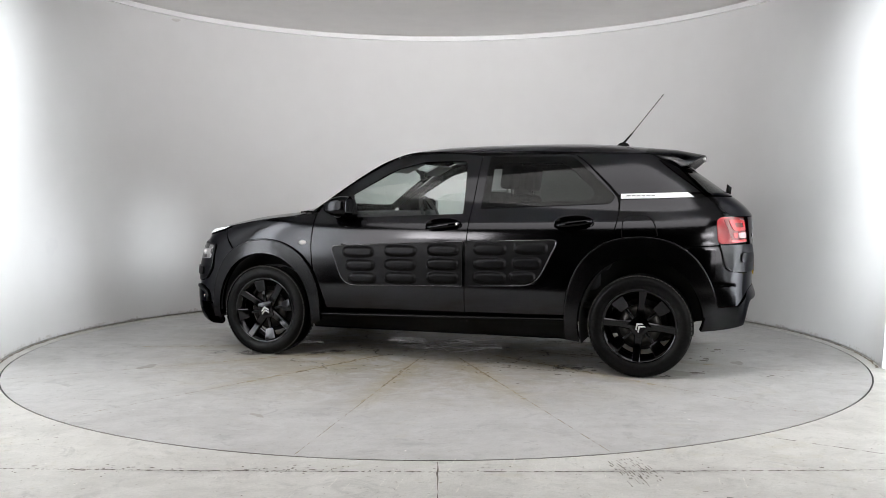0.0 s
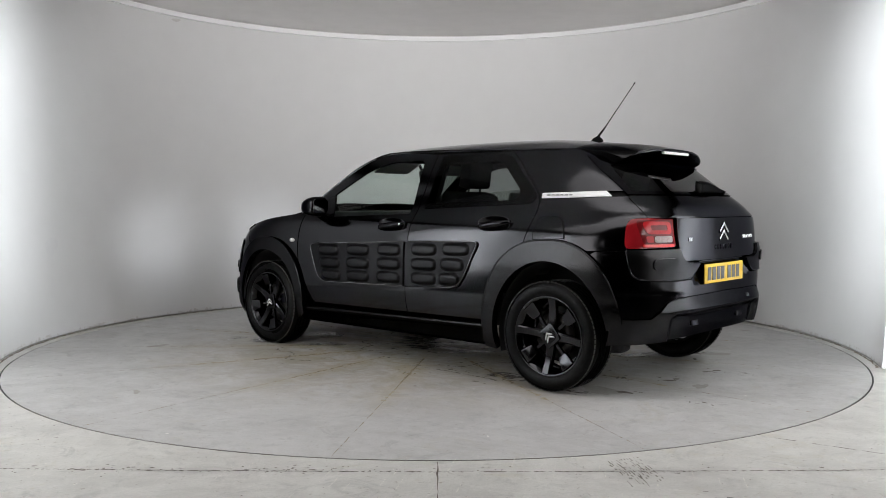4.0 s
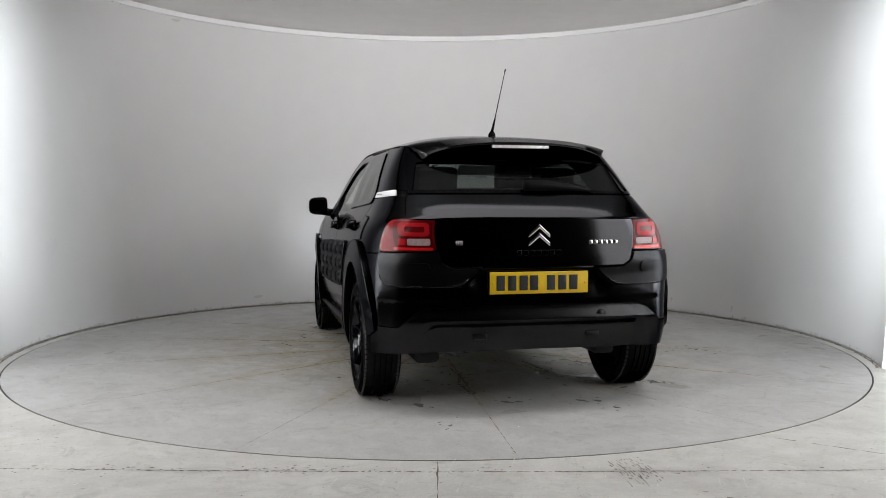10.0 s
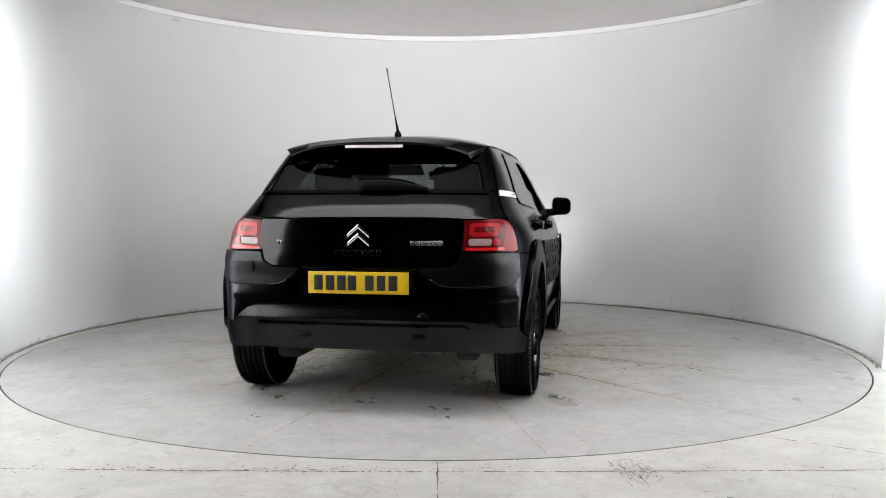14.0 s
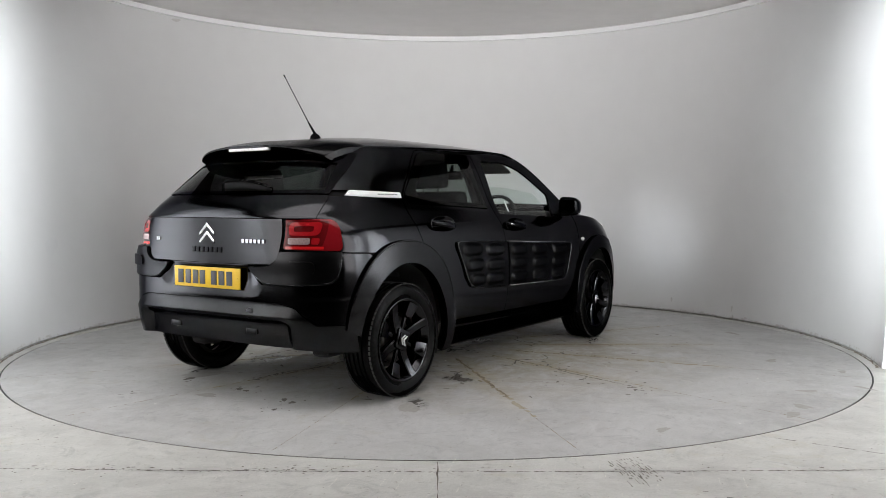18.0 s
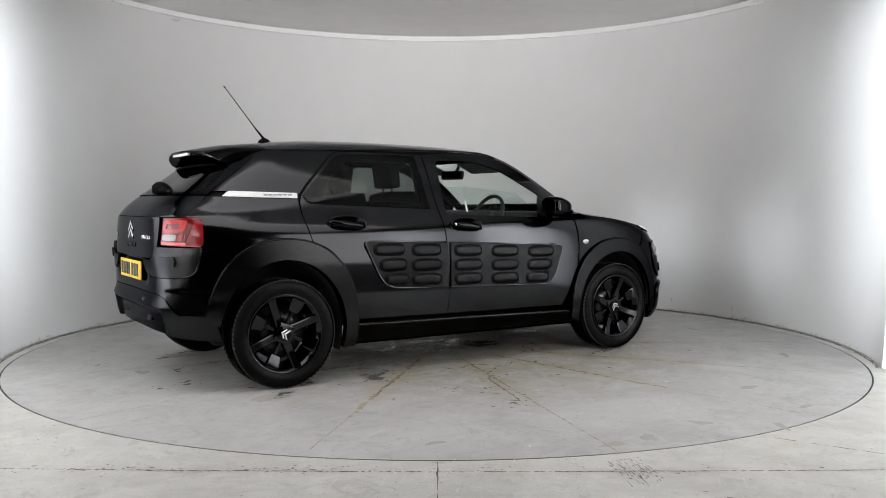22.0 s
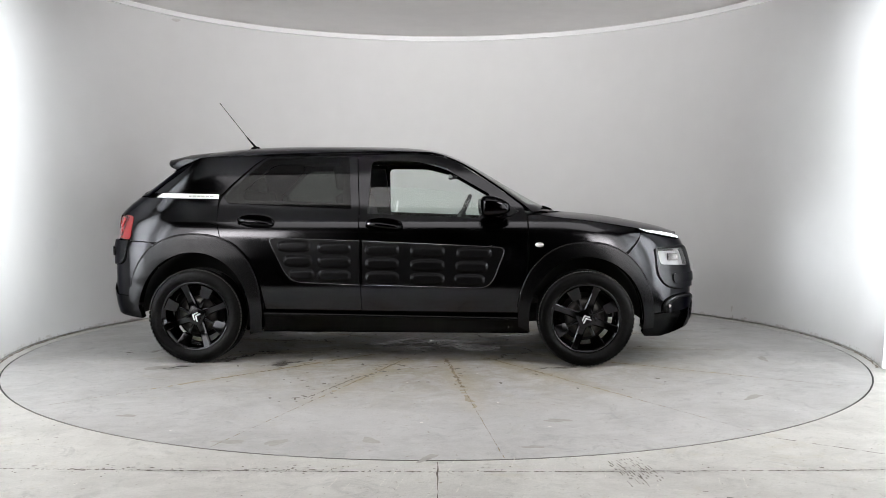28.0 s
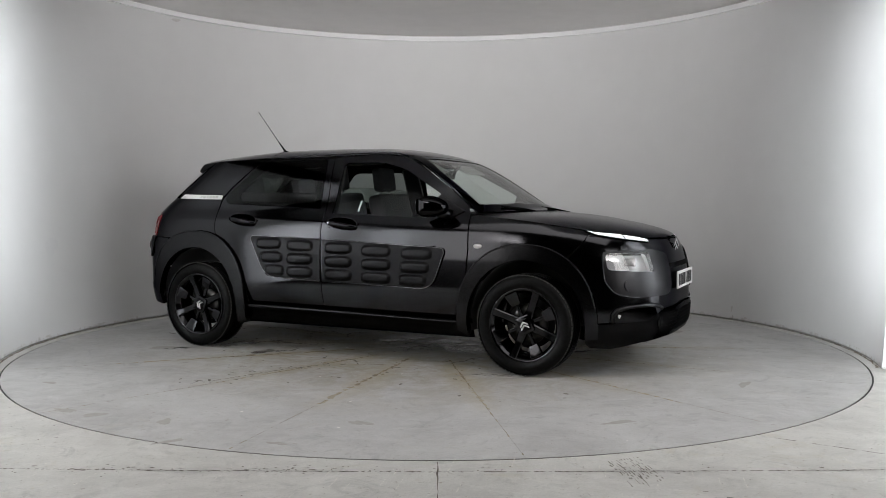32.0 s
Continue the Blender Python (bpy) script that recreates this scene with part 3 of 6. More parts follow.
def build_floor_wear(floor, table):
    rnd = random.Random(5)
    # saw-cut joints of the fixed floor
    bm = bmesh.new()
    ragged_strip(bm, [(-3.6, -3.04), (-1.75, -3.075), (-1.06, -3.1), (0.0, -3.12), (1.2, -3.106), (2.4, -3.08), (3.6, -3.06)], 0.0075, 0.0012, rnd, 0.10, 0.012)
    ragged_strip(bm, [(0.012, -2.985), (0.014, -3.3), (0.015, -3.62)], 0.0055, 0.0012, rnd, 0.0, 0.05)
    ragged_strip(bm, [(1.55, -2.62), (1.9, -2.86), (2.6, -3.4)], 0.005, 0.0012, rnd, 0.2)
    part("floor_joint", bm, M_SLIT, floor, "dark chipped saw-cut joint", smooth=False)
    # near-black ring paints the shade inside the turntable's edge gap
    bm = bmesh.new()
    n = 160
    rim = [[bm.verts.new((r * cos(2 * pi * k / n), r * sin(2 * pi * k / n), -0.003)) for k in range(n)] for r in (TABLE_R + 0.0004, TABLE_R + 0.0125)]
    for k in range(n):
        bm.faces.new((rim[0][k - 1], rim[0][k], rim[1][k], rim[1][k - 1]))
    part("edge_gap", bm, M_GAP, floor, "black strip painted as the shade in the gap round the turntable", smooth=False)
    # scuffed tyre trail across the edge, and chipped spots along the joint
    bm = bmesh.new()
    for k in range(13):
        x = 0.705 + 0.012 * k + 0.004 * rnd.random()
        ragged_strip(bm, [(x, -2.985 + 0.006 * k), (x + 0.03, -3.12), (x + 0.035 + 0.01 * rnd.random(), -3.2 - 0.1 * rnd.random())], 0.005, 0.0012, rnd, 0.5, 0.02)
    for k in range(110):
        x = rnd.gauss(-0.75, 0.4) if k < 70 else rnd.uniform(-1.9, 2.2)
        blotch(bm, x, -3.085 + rnd.gauss(0, 0.025), 0.003 + 0.011 * rnd.random() ** 3, 0.002 + 0.005 * rnd.random() ** 2, 0.0012, rnd, sides=9)
    for k in range(120):
        blotch(bm, rnd.uniform(-2.6, 2.4), rnd.uniform(-3.6, -2.4), 0.002 + 0.009 * rnd.random() ** 3, 0.0015 + 0.003 * rnd.random(), 0.0012, rnd, sides=8)
    for f in list(bm.faces):
        c = f.calc_center_median()
        if hypot(c.x, c.y) < TABLE_R + 0.03:
            bm.faces.remove(f)
    part("floor_scuff", bm, M_GRIME, floor, "dark scuffs and chips in the concrete", smooth=False)["kind"] = "stuff"
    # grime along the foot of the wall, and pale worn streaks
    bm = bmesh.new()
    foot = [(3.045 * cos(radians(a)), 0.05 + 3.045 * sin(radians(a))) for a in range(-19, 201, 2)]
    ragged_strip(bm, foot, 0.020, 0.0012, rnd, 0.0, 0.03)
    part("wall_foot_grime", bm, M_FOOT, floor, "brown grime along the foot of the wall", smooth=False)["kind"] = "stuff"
    bm = bmesh.new()
    for k in range(46):
        x, y = rnd.uniform(-2.4, 2.4), rnd.uniform(-3.5, -3.1)
        ln = rnd.uniform(0.05, 0.22)
        ragged_strip(bm, [(x, y), (x + ln * 0.2, y + ln)], 0.004, 0.001, rnd, 0.35, 0.012)
    part("worn_streaks", bm, M_PALE, floor, "pale worn streaks on the concrete", smooth=False)["kind"] = "stuff"
    # cracks and dirt along the radial joints
    for i, a in enumerate(JOINTS):
        bm = bmesh.new()
        c, s = cos(radians(a)), sin(radians(a))
        heavy = i in (0, 3, 6, 8)
        r0, r1 = 0.62, 1.35 + 0.5 * rnd.random()
        ragged_strip(bm, [(r0 * c, r0 * s), (r1 * c, r1 * s)], 0.019 if heavy else 0.011, 0.0009, rnd, 0.12 if heavy else 0.25, 0.02)
        dust = bmesh.new()
        ragged_strip(dust, [(0.55 * c, 0.55 * s), ((r1 + 0.5) * c, (r1 + 0.5) * s)], 0.030 if heavy else 0.020, 0.0005, rnd, 0.45, 0.035)
        part("joint_dust", dust, M_OCHRE, table, "ochre dust beside a radial joint", smooth=False)["kind"] = "stuff"
        ragged_strip(bm, [(r1 * c, r1 * s), (2.94 * c, 2.94 * s)], 0.0042, 0.0009, rnd, 0.35, 0.03)
        for k in range(30 if heavy else 14):
            r = r0 + (r1 - r0) * rnd.random() ** 0.8
            off = rnd.gauss(0, 0.02)
            blotch(bm, r * c - off * s, r * s + off * c, 0.006 + 0.03 * rnd.random() ** 3, 0.003 + 0.007 * rnd.random(), 0.0010, rnd, radians(a), 9)
        part("joint_crack", bm, M_CRACK, table, "brown dirt and chips along a radial joint", smooth=False)["kind"] = "stuff"
    bm = bmesh.new()
    # ring of cracks round the middle
    for r, a0, a1 in ((0.86, -62, -20), (0.92, 40, 75), (0.7, 100, 150), (1.15, -150, -118), (0.55, 180, 240)):
        pts = [((r + 0.06 * sin(k * 1.3)) * cos(radians(a0 + (a1 - a0) * k / 8)), (r + 0.06 * sin(k * 1.3)) * sin(radians(a0 + (a1 - a0) * k / 8))) for k in range(9)]
        ragged_strip(bm, pts, 0.016, 0.0011, rnd, 0.2, 0.016)
    for k in range(150):
        r, a = abs(rnd.gauss(0.9, 0.5)), rnd.uniform(0, 6.28)
        if r < 2.9:
            blotch(bm, r * cos(a), r * sin(a), 0.006 + 0.02 * rnd.random() ** 3, 0.004 + 0.008 * rnd.random(), 0.0011, rnd, a, 8)
    for line, width in (([(0.9, 0.13), (1.2, 0.07), (1.39, 0.05), (1.56, 0.12), (1.66, 0.33)], 0.02), ([(0.27, -0.88), (0.55, -0.96), (0.88, -1.08)], 0.016),
                        ([(0.63, 0.93), (0.84, 1.1), (0.99, 1.3), (1.21, 1.58)], 0.014), ([(1.53, -0.71), (1.3, -0.64), (1.15, -0.53), (0.95, -0.45)], 0.014)):
        ragged_strip(bm, line, width, 0.0013, rnd, 0.18, 0.014)
        for x, y in line:
            for k in range(9):
                blotch(bm, x + rnd.gauss(0, 0.09), y + rnd.gauss(0, 0.09), 0.006 + 0.028 * rnd.random() ** 3, 0.004 + 0.008 * rnd.random(), 0.0012, rnd, rnd.uniform(0, 3), 9)
    for x, y, r in ((1.645, -1.11, 0.05), (1.86, -0.61, 0.03), (2.06, -0.23, 0.035), (2.09, -1.19, 0.02), (1.01, 0.4, 0.035), (1.83, -0.67, 0.04), (2.01, -0.3, 0.035),
                    (2.23, -0.25, 0.025), (1.88, 0.13, 0.03), (1.14, 1.07, 0.02), (1.34, 0.53, 0.02), (0.14, 0.97, 0.03)):
        blotch(bm, x, y, r, r * 0.45, 0.0012, rnd, rnd.uniform(0, 3), 14)
        for k in range(4):
            blotch(bm, x + rnd.gauss(0, 0.06), y + rnd.gauss(0, 0.06), 0.004 + 0.012 * rnd.random() ** 2, 0.003 + 0.004 * rnd.random(), 0.0012, rnd, rnd.uniform(0, 3), 8)
    part("floor_dirt", bm, M_GRIME, table, "dark dirt, oil spots and chips on the concrete", smooth=False)["kind"] = "stuff"
    spots = ((2.02, -0.77, 0.075, 0.035), (1.62, 2.33, 0.07, 0.03), (1.42, 2.4, 0.07, 0.03), (0.34, 2.78, 0.05, 0.02), (2.1, 1.7, 0.06, 0.02), (-1.2, 2.2, 0.08, 0.03),
             (-0.9, -2.2, 0.05, 0.02), (1.5, -1.1, 0.16, 0.07), (1.01, 2.48, 0.06, 0.03), (0.05, 2.38, 0.07, 0.03), (0.83, 2.81, 0.06, 0.025), (2.0, 0.41, 0.12, 0.045), (-1.9, -0.9, 0.09, 0.04), (-2.0, 1.2, 0.08, 0.03))
    for x, y, rx, ry in spots:
        bm = bmesh.new()
        blotch(bm, x, y, rx, ry, 0.0007, rnd, rnd.uniform(0, 3), 24)
        part("damp_spot", bm, M_STAIN, table, "faint grey stain on the concrete", smooth=False)
    bm = bmesh.new()
    for k in range(26):
        r, a = 2.9 * rnd.random() ** 0.6, rnd.uniform(0, 6.28)
        blotch(bm, r * cos(a), r * sin(a), 0.008 * (0.5 + rnd.random()), 0.006 * (0.5 + rnd.random()), 0.0016, rnd, a, 6)
    part("debris", bm, M_CHIP, table, "small pale chips lying about", smooth=False)["kind"] = "stuff"


floor = build_studio()
turntable = build_turntable()
build_floor_wear(floor, turntable)

# ------------------------------------------------------------------ the car: shape of the shell
# x forward, y to its left, z up; origin on the ground half-way between the axles
WB = 1.2975
XS, XF0 = -1.1, 1.0            # where the rear and the front corners begin to turn in
LR, LF = 1.35, 1.70            # how far the outline runs on from there to the middle
HALF_W = curve1([(0.10, 0.72), (0.2, 0.80), (0.3, 0.838), (0.45, 0.85), (0.7, 0.85), (0.8, 0.843), (0.88, 0.83), (0.94, 0.808),
                 (0.99, 0.775), (1.03, 0.748), (1.1, 0.712), (1.25, 0.652), (1.36, 0.598), (1.40, 0.572), (1.44, 0.53)])
REAR_X = curve1([(0.15, -1.86), (0.28, -1.938), (0.33, -1.957), (0.39, -1.970), (0.48, -1.976), (0.55, -1.956), (0.7, -1.956), (0.78, -1.962), (0.97, -1.957),
                 (0.990, -1.954), (1.02, -1.936), (1.06, -1.902), (1.114, -1.835), (1.2, -1.72), (1.33, -1.545), (1.42, -1.43)])
FRONT_X = curve1([(0.10, 1.96), (0.2, 2.06), (0.33, 2.098), (0.54, 2.106), (0.65, 2.094), (0.73, 2.076), (0.82, 2.04), (0.87, 2.0), (0.92, 1.9), (1.0, 1.75)])
REAR_N = curve1([(0.2, 4.2), (0.5, 4.5), (0.6, 4.9), (0.78, 4.8), (0.84, 4.4), (0.97, 4.35), (1.04, 4.1), (1.12, 4.0), (1.42, 4.2)])
FRONT_N = curve1([(0.2, 3.3), (0.7, 3.0), (0.9, 2.7), (1.0, 2.6)])


def shell(u, z):
    """The car's outer skin: u runs along the side (there u = x) and round both corners to the middle and beyond."""
    w = HALF_W(z)
    if u < XS:
        a, reach, n = (XS - u) / LR * pi / 2, XS - REAR_X(z), REAR_N(z)
        c, s = cos(a), sin(a)
        r = (abs(c) ** n + abs(s) ** n) ** (-1 / n)
        return Vector((XS - reach * s * r, w * c * r, z))
    if u > XF0:
        a, reach, n = (u - XF0) / LF * pi / 2, FRONT_X(z) - XF0, FRONT_N(z)
        c, s = cos(a), sin(a)
        r = (abs(c) ** n + abs(s) ** n) ** (-1 / n)
        return Vector((XF0 + reach * s * r, w * c * r, z))
    return Vector((u, w, z))


def at_x(x, z):
    """u of the side point at that x and height."""
    if x < XS:
        n, f = REAR_N(z), min((XS - x) / (XS - REAR_X(z)), 0.9999)
        return XS - LR * atan2(f, (1 - f ** n) ** (1 / n)) / (pi / 2)
    if x > XF0:
        n, f = FRONT_N(z), min((x - XF0) / (FRONT_X(z) - XF0), 0.9999)
        return XF0 + LF * atan2(f, (1 - f ** n) ** (1 / n)) / (pi / 2)
    return x


def at_y(y, z, rear=True):
    """u of the rear (or front) point at that y and height; y may be negative, past the middle."""
    n = (REAR_N if rear else FRONT_N)(z)
    g = min(abs(y) / HALF_W(z), 0.9999)
    a = atan2((1 - g ** n) ** (1 / n), g)
    if y < 0:
        a = pi - a
    return XS - LR * a / (pi / 2) if rear else XF0 + LF * a / (pi / 2)


def side(points):
    return [(at_x(x, z), z) for x, z in points]


def back(points):
    return [(at_y(y, z), z) for y, z in points]


def nose(points):
    return [(at_y(y, z, False), z) for y, z in points]


# top of the car: an edge line, a middle line, and a crown between them
EDGE_Z = curve1([(-1.45, 1.385), (-1.2, 1.395), (-0.6, 1.418), (0.0, 1.43), (0.25, 1.424), (0.42, 1.374), (0.7, 1.205), (0.90, 1.058), (0.96, 1.012),
                 (1.05, 0.99), (1.3, 0.962), (1.65, 0.908), (1.85, 0.872), (2.0, 0.852), (2.06, 0.845)])
MID_Z = curve1([(-1.45, 1.425), (-1.39, 1.435), (-1.09, 1.47), (-0.88, 1.483), (-0.54, 1.488), (-0.246, 1.485), (0.0, 1.478), (0.177, 1.464), (0.32, 1.436), (0.41, 1.405),
                (0.6, 1.314), (0.814, 1.188), (1.03, 1.068), (1.12, 1.025), (1.2, 1.015), (1.284, 1.008), (1.455, 0.991), (1.668, 0.957), (1.883, 0.912), (2.01, 0.87), (2.06, 0.848)])


def top(x, t):
    """The roof, windscreen and bonnet: t from -1 (right edge) to 1 (left edge)."""
    ze, zm = EDGE_Z(x), MID_Z(x)
    if x > XF0:
        n, f = FRONT_N(ze), min((x - XF0) / (FRONT_X(ze) - XF0), 0.99999)
        ye = HALF_W(ze) * (1 - f ** n) ** (1 / n)
    elif x < XS:
        ye = shell(at_x(x, ze), ze).y
    else:
        ye = HALF_W(ze)
    return Vector((x, ye * t, ze + (zm - ze) * (1 - abs(t) ** 2.8)))


def ellipse_arc(cx, a, b, n, t0, t1, steps=18, cz=0.32):
    pts = []
    for k in range(steps + 1):
        t = radians(t0 + (t1 - t0) * k / steps)
        c, s = cos(t), sin(t)
        r = (abs(c / a) ** n + abs(s / b) ** n) ** (-1 / n)
        pts.append((cx + c * r, cz + s * r))
    return pts


CORE = Vector((0, 0, 0.6))
ARCH_R = (-1.2975, 0.455, 0.545, 2.35)
ARCH_F = (1.2975, 0.445, 0.498, 2.2)

car = empty("car")
tagged(car, "glossy black five-door crossover car with matt cladding on a turntable", "car")


def mirrored(fn, s):
    if s > 0:
        return fn

    def g(u, v):
        p = fn(u, v)
        return Vector((p.x, -p.y, p.z))
    return g


def panel(name, outline, fn, material, parent, label="", du=0.032, dv=0.022, thick=0.012, lift=0.0, sub=()):
    bm = bmesh.new()
    patch(bm, outline, fn, du, dv, thick, CORE, lift)
    for more in sub:
        patch(bm, more, fn, du, dv, thick, CORE, lift)
    ob = part(name, bm, material, parent, label)
    smooth_normals(ob.data)
    return ob


# outlines in the side view
A_LINE = [(0.40, 1.371), (0.55, 1.287), (0.70, 1.194), (0.88, 1.06)]
FRONT_CUT = [(0.912, 0.99), (0.923, 0.776), (0.898, 0.479), (0.868, 0.335)]
MID_CUT = [(-0.178, 0.352), (-0.186, 0.6), (-0.202, 0.997), (-0.235, 1.392)]


def front_door_outline(g):
    return ([(0.912 - g, 0.995)] + [(x - g, z) for x, z in FRONT_CUT] + [(x + g, z) for x, z in MID_CUT]
            + [(0.0, 1.412), (0.2, 1.408), (0.32, 1.392)] + [(x, z - 0.004) for x, z in A_LINE])


FRONT_WIN = rounded([(-0.148, 1.002), (-0.138, 1.358), (0.17, 1.356), (0.365, 1.306), (0.665, 1.135), (0.60, 0.976)], [0.01, 0.04, 0.05, 0.06, 0.012, 0.01], 4)
REAR_WIN = rounded([(-0.315, 1.07), (-0.325, 1.335), (-0.80, 1.335), (-1.005, 1.145), (-0.985, 1.09)], [0.02, 0.03, 0.05, 0.03, 0.03], 4)


def rear_door_outline(g):
    arc = [p for p in ellipse_arc(ARCH_R[0], ARCH_R[1] + 0.012, ARCH_R[2] + 0.012, ARCH_R[3], 62, 5, 14)]
    return ([(x - g, z) for x, z in MID_CUT[::-1]] + [(-0.836, 0.36)] + arc[::-1][1:]
            + [(-1.122, 0.85), (-1.148, 0.95), (-1.156, 1.015), (-1.158, 1.075), (-1.146, 1.115), (-0.93, 1.335), (-0.86, 1.385), (-0.80, 1.394)])


def door_skin(u, z):
    """The shell with the lower edge of the doors tucked in."""
    p = shell(u, z)
    k = max(0, (0.54 - z) / 0.2)
    return Vector((p.x, p.y - 0.034 * k * k, p.z))


def build_side(s):
    fn = mirrored(shell, s)
    skin = mirrored(door_skin, s)
    # front wing
    arc = ellipse_arc(*ARCH_F[:1], ARCH_F[1] + 0.006, ARCH_F[2] + 0.006, ARCH_F[3], 59, 172, 20)
    edge = [(x, EDGE_Z(x) - 0.006) for x in (0.99, 1.1, 1.25, 1.4, 1.55, 1.662)]
    wing = [(0.918, 0.993)] + edge + [(1.66, 0.868)] + arc + [(0.874, 0.335), (0.904, 0.479), (0.929, 0.776)]
    w = panel("front_wing", side(wing), skin, M_PAINT, car)
    # doors
    d = panel("front_door", keyhole(front_door_outline(0.003), FRONT_WIN), skin, M_PAINT, car,
              "front door with its window lowered half-way" if s < 0 else "")
    if s < 0:
        half_open = [(-0.148, 1.002), (-0.143, 1.19), (0.12, 1.183), (0.32, 1.168), (0.48, 1.15), (0.60, 1.05), (0.60, 0.976)]
        panel("window_pane", half_open, fn, M_GLASS, d, "clear glass pane lowered half-way", thick=0, lift=-0.018)
    else:
        panel("window_pane", FRONT_WIN, fn, M_GLASS, d, thick=0, lift=-0.012)
    r = panel("rear_door", keyhole(rear_door_outline(0.003), REAR_WIN), skin, M_PAINT, car)
    glass_edge = rounded([(-0.262, 1.036), (-0.292, 1.384), (-0.85, 1.378), (-1.136, 1.115), (-1.10, 1.07)], [0.004, 0.01, 0.05, 0.02, 0.03], 4)
    panel("window_surround", keyhole(glass_edge, REAR_WIN), fn, M_GLOSS, r, "glossy black printed border of the rear window", thick=0.004, lift=0.003)
    panel("window_pane", glass_edge, fn, M_TINT, r, "dark tinted glass", thick=0, lift=0.007)
    # door mirrors sit on the front door, handles on both
    for door, x0, z0 in ((d, -0.03, 0.928), (r, -0.888, 0.948)):
        build_handle(door, s, x0, z0, door is d)
    # rear quarter below the strip
    arc = ellipse_arc(*ARCH_R[:1], ARCH_R[1] + 0.006, ARCH_R[2] + 0.006, ARCH_R[3], 64, 117, 16)
    quarter = [(-1.165, 1.094), (-1.163, 1.015), (-1.152, 0.94), (-1.125, 0.84)] + arc + [(-1.62, 0.815), (-1.756, 0.822), (-1.742, 0.975)]
    q = side(quarter) + [(at_y(0.70, 0.990), 0.990), (at_y(0.662, 0.993), 0.993), (at_y(0.652, 1.03), 1.03), (at_y(0.638, 1.09), 1.09), (at_y(0.626, 1.109), 1.109)] + side([(-1.58, 1.106), (-1.4, 1.1)])
    panel("rear_quarter", q, fn, M_PAINT, car)
    # fuel flap on the left side
    if s > 0:
        flap = rounded([(-1.19, 0.80 + 0.065), (-1.19, 0.995), (-1.36, 0.99), (-1.40, 0.875)], [0.01, 0.07, 0.07, 0.01], 5)
        panel("flap_gap", side([(x + (0.006 if x > -1.3 else -0.006), z + (0.006 if z > 0.9 else -0.002)) for x, z in flap]), fn, M_SEAL, car, thick=0.002, lift=0.0025)
        panel("fuel_flap", side(flap), fn, M_PAINT, car, thick=0.004, lift=0.0055)
    # glossy pillar panel above the strip, and the strip
    up = [(-1.154, 1.124), (-0.937, 1.340), (-0.867, 1.386), (-0.82, 1.396), (-1.2, 1.3915), (-1.30, 1.3875), (-1.36, 1.382)]
    up = side(up) + [(at_y(0.555, 1.35), 1.35), (at_y(0.568, 1.30), 1.30), (at_y(0.594, 1.2), 1.2), (at_y(0.612, 1.14), 1.14)] + side([(-1.5, 1.140)])
    panel("pillar_panel", up, fn, M_PAINT, car)
    st = side([(-1.166, 1.100), (-1.164, 1.130), (-1.35, 1.134), (-1.565, 1.139), (-1.605, 1.110), (-1.4, 1.103)])
    strip = panel("side_strip", st, fn, M_WHITE, car, "white strip with small grey marks", thick=0.006, lift=0.004)
    for k, (a, b) in enumerate(((-1.225, -1.20), (-1.255, -1.232), (-1.285, -1.262), (-1.312, -1.292), (-1.345, -1.32), (-1.372, -1.352))):
        panel("mark", side([(a, 1.1135), (a, 1.1205), (b, 1.1205), (b, 1.1135)]), fn, M_MARK, strip, thick=0, lift=0.0065)
    # fine moulding along the roof edge and down the windscreen pillar
    line = [(x, EDGE_Z(x) - 0.004) for x in (-1.2, -1.0, -0.8, -0.6, -0.4, -0.2, 0.0, 0.15, 0.25, 0.33)]
    pts = [mirrored(shell, s)(at_x(x, z), z) for x, z in line]
    part("roof_moulding", tube([p + Vector((0, s * 0.001, 0.0)) for p in pts], 0.0045, 6), M_GLOSS, car)
    # sill: a rounded ridge over a tucked-in lower face
    bm = bmesh.new()
    rows = []
    for k in range(37):
        x = -0.845 + (0.925 + 0.845) * k / 36
        zt = 0.350 - 0.0147 * (x + 0.83)
        rows.append([bm.verts.new((x, s * (HALF_W(0.36) - 0.017 + dy), z)) for dy, z in (
            (-0.05, zt + 0.010), (-0.012, zt + 0.008), (0.006, zt + 0.002), (0.016, zt - 0.008), (0.018, zt - 0.020), (0.008, zt - 0.034),
            (-0.012, zt - 0.055), (-0.028, 0.235), (-0.045, 0.212), (-0.10, 0.205))])
    for r0, r1 in zip(rows, rows[1:]):
        for i in range(9):
            bm.faces.new((r0[i], r1[i], r1[i + 1], r0[i + 1]))
    bm.faces.new(rows[0])
    bm.faces.new(rows[-1][::-1])
    bmesh.ops.recalc_face_normals(bm, faces=bm.faces)
    bm.normal_update()
    if sum(f.normal.y * s * f.calc_area() for f in bm.faces) < 0:
        bmesh.ops.reverse_faces(bm, faces=bm.faces)
    sharp_edges(bm, 50)
    part("sill", bm, M_SILL, car, "matt black sill with a rounded ridge")
    # wheel arch cladding
    for nm, (cx, a, b, n), (ai, bi), lo in (("front", ARCH_F, (0.375, 0.402), (-14, 188)), ("rear", ARCH_R, (0.378, 0.425), (-8, 176))):
        outer = ellipse_arc(cx, a, b, n, *((-8, 186) if nm == "front" else (-12, 167)), 34)
        inner = ellipse_arc(cx, ai, bi, 2.05, *((-10, 193) if nm == "front" else (-16, 170)), 34)
        ring = outer + inner[::-1]
        c = panel("arch_cladding", side(ring), fn, M_CLAD, car, "matt black plastic wheel arch cladding", du=0.035, dv=0.035, thick=0.05, lift=0.022)
